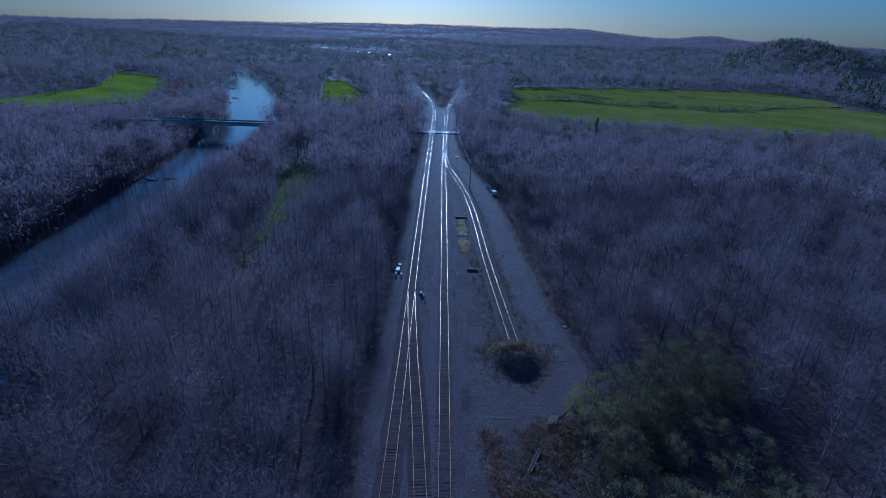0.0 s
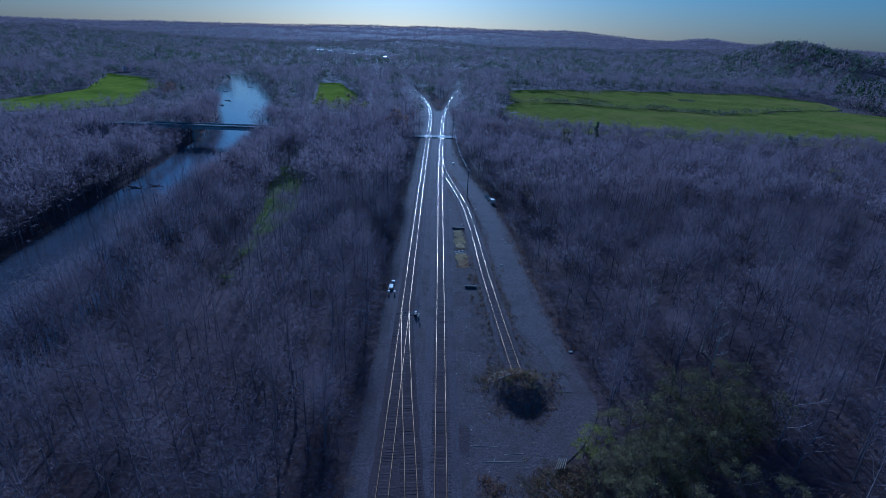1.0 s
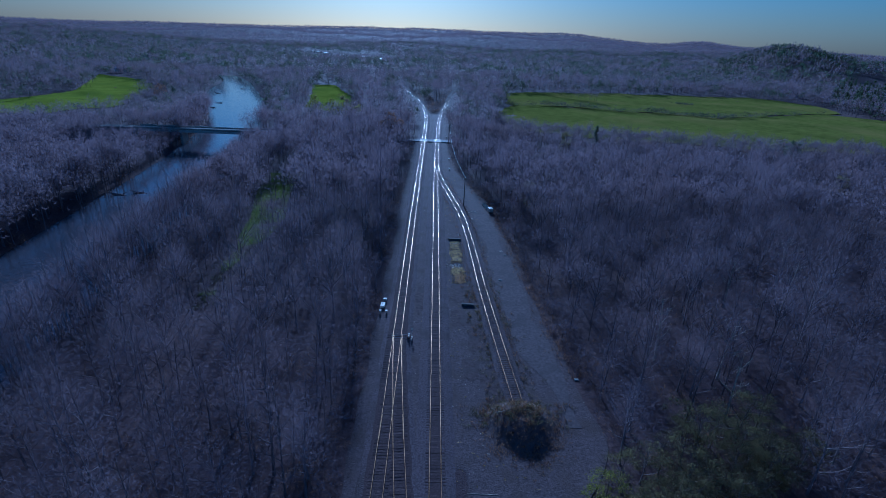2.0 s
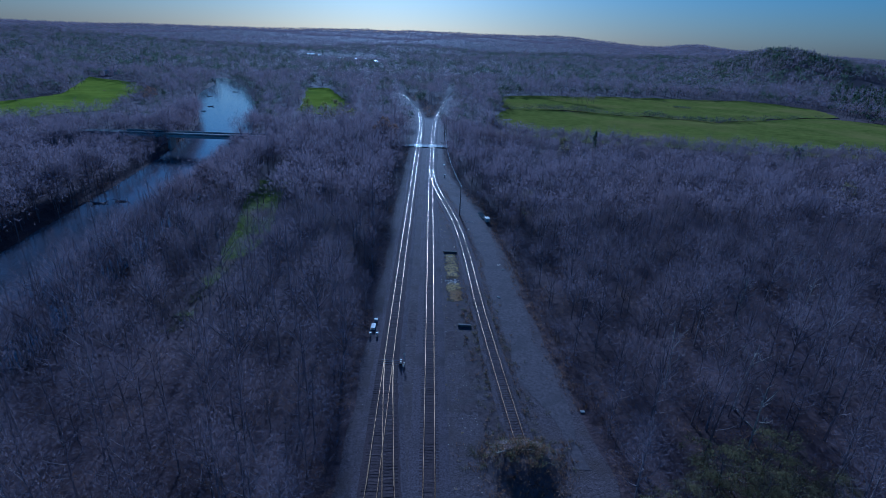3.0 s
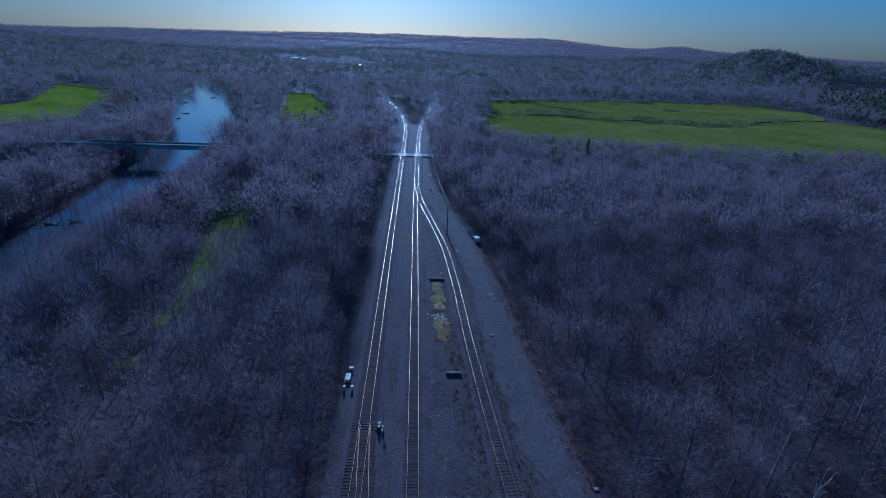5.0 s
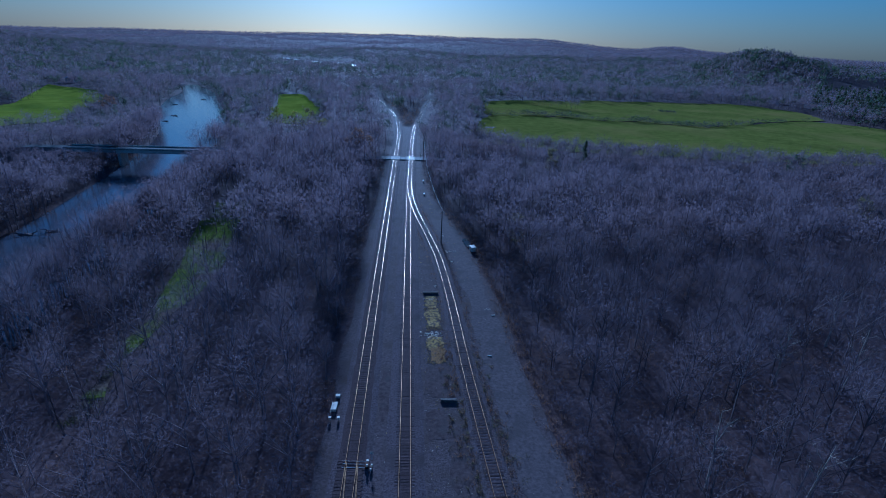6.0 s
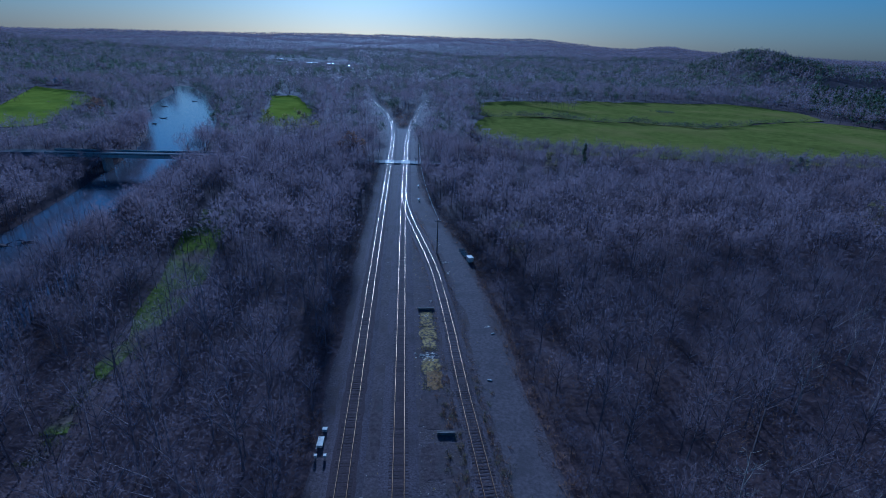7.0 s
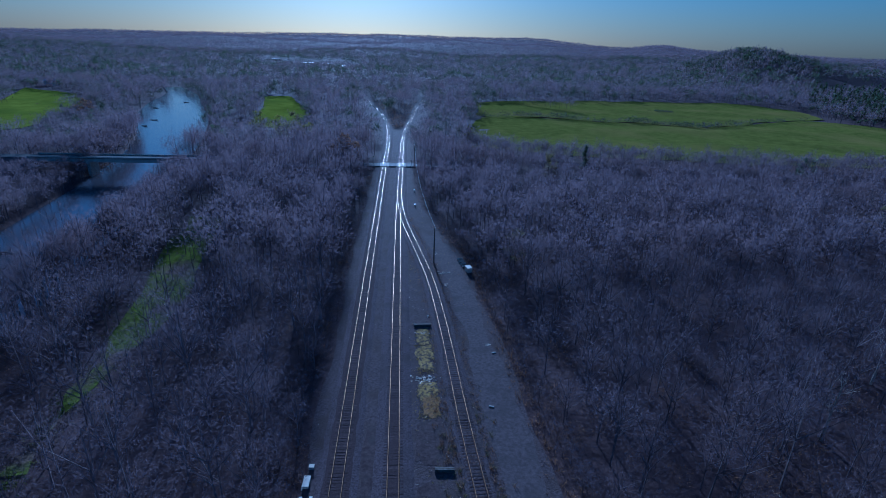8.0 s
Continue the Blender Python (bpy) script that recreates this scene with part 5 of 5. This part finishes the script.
# utility pole with a wire
PX, PY = 9.3, 178.2
root = thing("utility_pole", PX, PY, -0.7, "dark wooden utility pole beside the siding", "utility pole")
part("pole", rod(bmesh.new(), (0, 0, 0), (0, 0, 9.8), 0.19, 0.12, 10), M_WOOD, root)
part("crossarm", box(bmesh.new(), 0, 0, 9.2, 1.5, 0.1, 0.12, bevel=0.01), M_WOOD, root)
for ox in (-0.6, 0.6):
    part("insulator", rod(bmesh.new(), (ox, 0, 9.32), (ox, 0, 9.5), 0.05, 0.03, 8), M_GREY, root)
P2 = (6.6, 284.5)
root = thing("utility_pole", P2[0], P2[1], -0.7, "dark wooden utility pole beside the road crossing", "utility pole")
part("pole", rod(bmesh.new(), (0, 0, 0), (0, 0, 9.8), 0.19, 0.12, 10), M_WOOD, root)
part("crossarm", box(bmesh.new(), 0, 0, 9.2, 1.5, 0.1, 0.12, bevel=0.01), M_WOOD, root)
bm = bmesh.new()
pts = []
for k in range(25):
    s = k / 24
    pts.append((PX + 0.3 + (P2[0] - PX) * s - 2.2 * math.sin(math.pi * s) * 0.5, PY + (P2[1] - PY) * s, 8.85 - 4 * 1.6 * s * (1 - s)))
for a, b in zip(pts, pts[1:]):
    rod(bm, a, b, 0.03, 0.03, 5)
root = thing("overhead_wire", 0, 0, 0, "bare metal wire sagging between the utility poles", "wire")
part("wire", bm, M_WIRE, root)

# the crossing: planks between the rails and signs
for line in (LINE_A, LINE_B):
    cx = float(spline(line, ROAD_Y))
    root = thing("level_crossing", cx, ROAD_Y, -0.17, "pale concrete panels filling the crossing between rails", "level crossing", "level crossings")
    part("panel", box(bmesh.new(), 0, 0, 0, 1.3, 7.4, 0.165, bevel=0.01), M_CONCRETE, root)
    for ox in (-1.45, 1.45):
        part("panel", box(bmesh.new(), ox, 0, 0, 1.2, 7.4, 0.165, bevel=0.01), M_CONCRETE, root)
for px, py in ((5.4, 284.6), (-12.2, 293.6)):
    root = thing("crossing_sign", px, py, -0.5, "white crossbuck sign on a grey post", "road sign", "signs at the level crossing")
    part("post", rod(bmesh.new(), (0, 0, 0), (0, 0, 3.6), 0.05, 0.05, 8), M_GREY, root)
    for a in (45, -45):
        bm = bmesh.new()
        bmesh.ops.create_cube(bm, size=1, matrix=pose(0, -0.06, 3.0, 0, a, 0) @ Matrix.Diagonal((1.2, 0.03, 0.2, 1)))
        part("blade", bm, M_WHITE, root)
for px, py in ((10.0, 386.7), (8.0, 338), (5.8, 246), (5.6, 227)):
    root = thing("signal_case", px, py, -0.5, "small white trackside case on gravel", "equipment box", "trackside cases")
    part("body", box(bmesh.new(), 0, 0, 0, 0.45, 0.4, 0.7, bevel=0.03), M_WHITE, root)
    part("lid", box(bmesh.new(), 0, 0, 0.7, 0.52, 0.48, 0.05, bevel=0.015), M_GREY, root)

# ---- the road bridge ----
BX0, BX1 = BRIDGE
root = thing("road_bridge", 0, ROAD_Y, 0, "grey concrete road bridge on piers over the river", "bridge")
DZ = 1.55
part("deck", box(bmesh.new(), (BX0 + BX1) / 2, 0, DZ - 0.25, BX1 - BX0, 7.2, 0.25, bevel=0.02), M_ASPHALT, root)
for oy in (-3.2, -1.1, 1.1, 3.2):
    part("girder", box(bmesh.new(), (BX0 + BX1) / 2, oy, DZ - 1.75, BX1 - BX0, 0.4, 1.5), M_CONCRETE, root)
for oy in (-3.5, 3.5):
    part("parapet", box(bmesh.new(), (BX0 + BX1) / 2, oy, DZ, BX1 - BX0, 0.25, 0.55, bevel=0.02), M_CONCRETE, root)
for px in (-134, -101):
    p = part("pier", box(bmesh.new(), px, 0, -9.5, 1.3, 6.4, 9.2, bevel=0.1), M_CONCRETE, root)
    part("cap", box(bmesh.new(), px, 0, -0.9, 1.8, 7.4, 0.72, bevel=0.05), M_CONCRETE, p)
for px in (BX0 + 0.5, BX1 - 0.5):
    part("abutment", box(bmesh.new(), px, 0, -6.5, 2.2, 7.6, 7.8, bevel=0.05), M_CONCRETE, root)

# snags and rocks in the river
for k, (px, py) in enumerate(((-174, 424), (-180, 452), (-207, 520), (-200, 565), (-116, 196), (-110, 199))):
    root = thing("river_snag", px, py, -6.7, "dark driftwood snag lodged in the shallow river", "driftwood", "snags in the river")
    bm = bmesh.new()
    for j in range(5):
        a = rr.uniform(0, 6.28)
        rod(bm, (rr.uniform(-2, 2), rr.uniform(-1, 1), -0.1), (3.4 * math.cos(a), 2 * math.sin(a), rr.uniform(0.3, 1.3)), 0.22, 0.08, 6)
    part("branches", bm, M_BARK, root)
    bm = bmesh.new()
    bmesh.ops.create_icosphere(bm, subdivisions=2, radius=1.0, matrix=Matrix.Diagonal((2.4, 1.0, 0.5, 1)))
    for vert in bm.verts:
        vert.co += Vector((rr.uniform(-0.2, 0.2), rr.uniform(-0.15, 0.15), rr.uniform(-0.1, 0.1)))
    part("gravel_bar", bm, M_DIRT, root)


# ---- far buildings ----
def house(px, py, wide, deep, tall, rz, label, roof_mat, wall_mat, windows=3, category="house"):
    root = thing("house" if category == "house" else "shed", px, py, float(height(px, py)) - 0.3, label, category, rz=rz)
    part("walls", box(bmesh.new(), 0, 0, 0, wide, deep, tall), wall_mat, root)
    bm = bmesh.new()
    rise = deep * (0.28 if category == "house" else 0.07)
    pr = [(-wide / 2 - 0.5, -deep / 2 - 0.5, tall), (-wide / 2 - 0.5, deep / 2 + 0.5, tall), (-wide / 2 - 0.5, 0, tall + rise)]
    a = [bm.verts.new(p) for p in pr]
    b = [bm.verts.new((-p[0], p[1], p[2])) for p in pr]
    for face in (a[::-1], b, (a[0], b[0], b[1], a[1]), (a[1], b[1], b[2], a[2]), (a[2], b[2], b[0], a[0])):
        bm.faces.new(face)
    bmesh.ops.recalc_face_normals(bm, faces=bm.faces)
    part("roof", bm, roof_mat, root)
    for k in range(windows):
        ox = (k + 0.5) / windows * wide - wide / 2
        part("window", box(bmesh.new(), ox, -deep / 2 - 0.02, tall * 0.35, wide / windows * 0.35, 0.06, tall * 0.35), M_GREY, root)


house(-330, 1512, 20, 9, 4, -4, "long pale metal-roofed shed in the far woods", M_ROOF, M_WHITE, 6, "shed")
house(-300, 1496, 12, 8, 3, -4, "pale metal-roofed shed in the far woods", M_ROOF, M_WALL, 5, "shed")
house(-238, 1446, 30, 9, 3, -4, "long pale metal-roofed shed in the far woods", M_ROOF, M_WALL, 7, "shed")
house(-188, 1408, 16, 8, 3, -4, "pale metal-roofed shed in the far woods", M_ROOF, M_WHITE, 5, "shed")
house(-133, 1320, 7, 8, 3, -4, "pale metal-roofed shed in the far woods", M_ROOF, M_WALL, 4, "shed")
house(452, 607, 14, 9, 4, 12, "pale farmhouse beside the pine wood", M_SHINGLE, M_WHITE)
house(436, 648, 12, 8, 4, 30, "pale farmhouse behind the pasture", M_SHINGLE, M_WALL)
house(-402, 704, 13, 9, 5, -20, "white farmhouse behind the crop field", M_ROOF, M_WHITE)
house(-515, 992, 18, 10, 5, 10, "pale farmhouse in the far woods", M_SHINGLE, M_WALL)
house(420, 1160, 16, 10, 6, -10, "pale house on the wooded hillside", M_SHINGLE, M_WHITE)
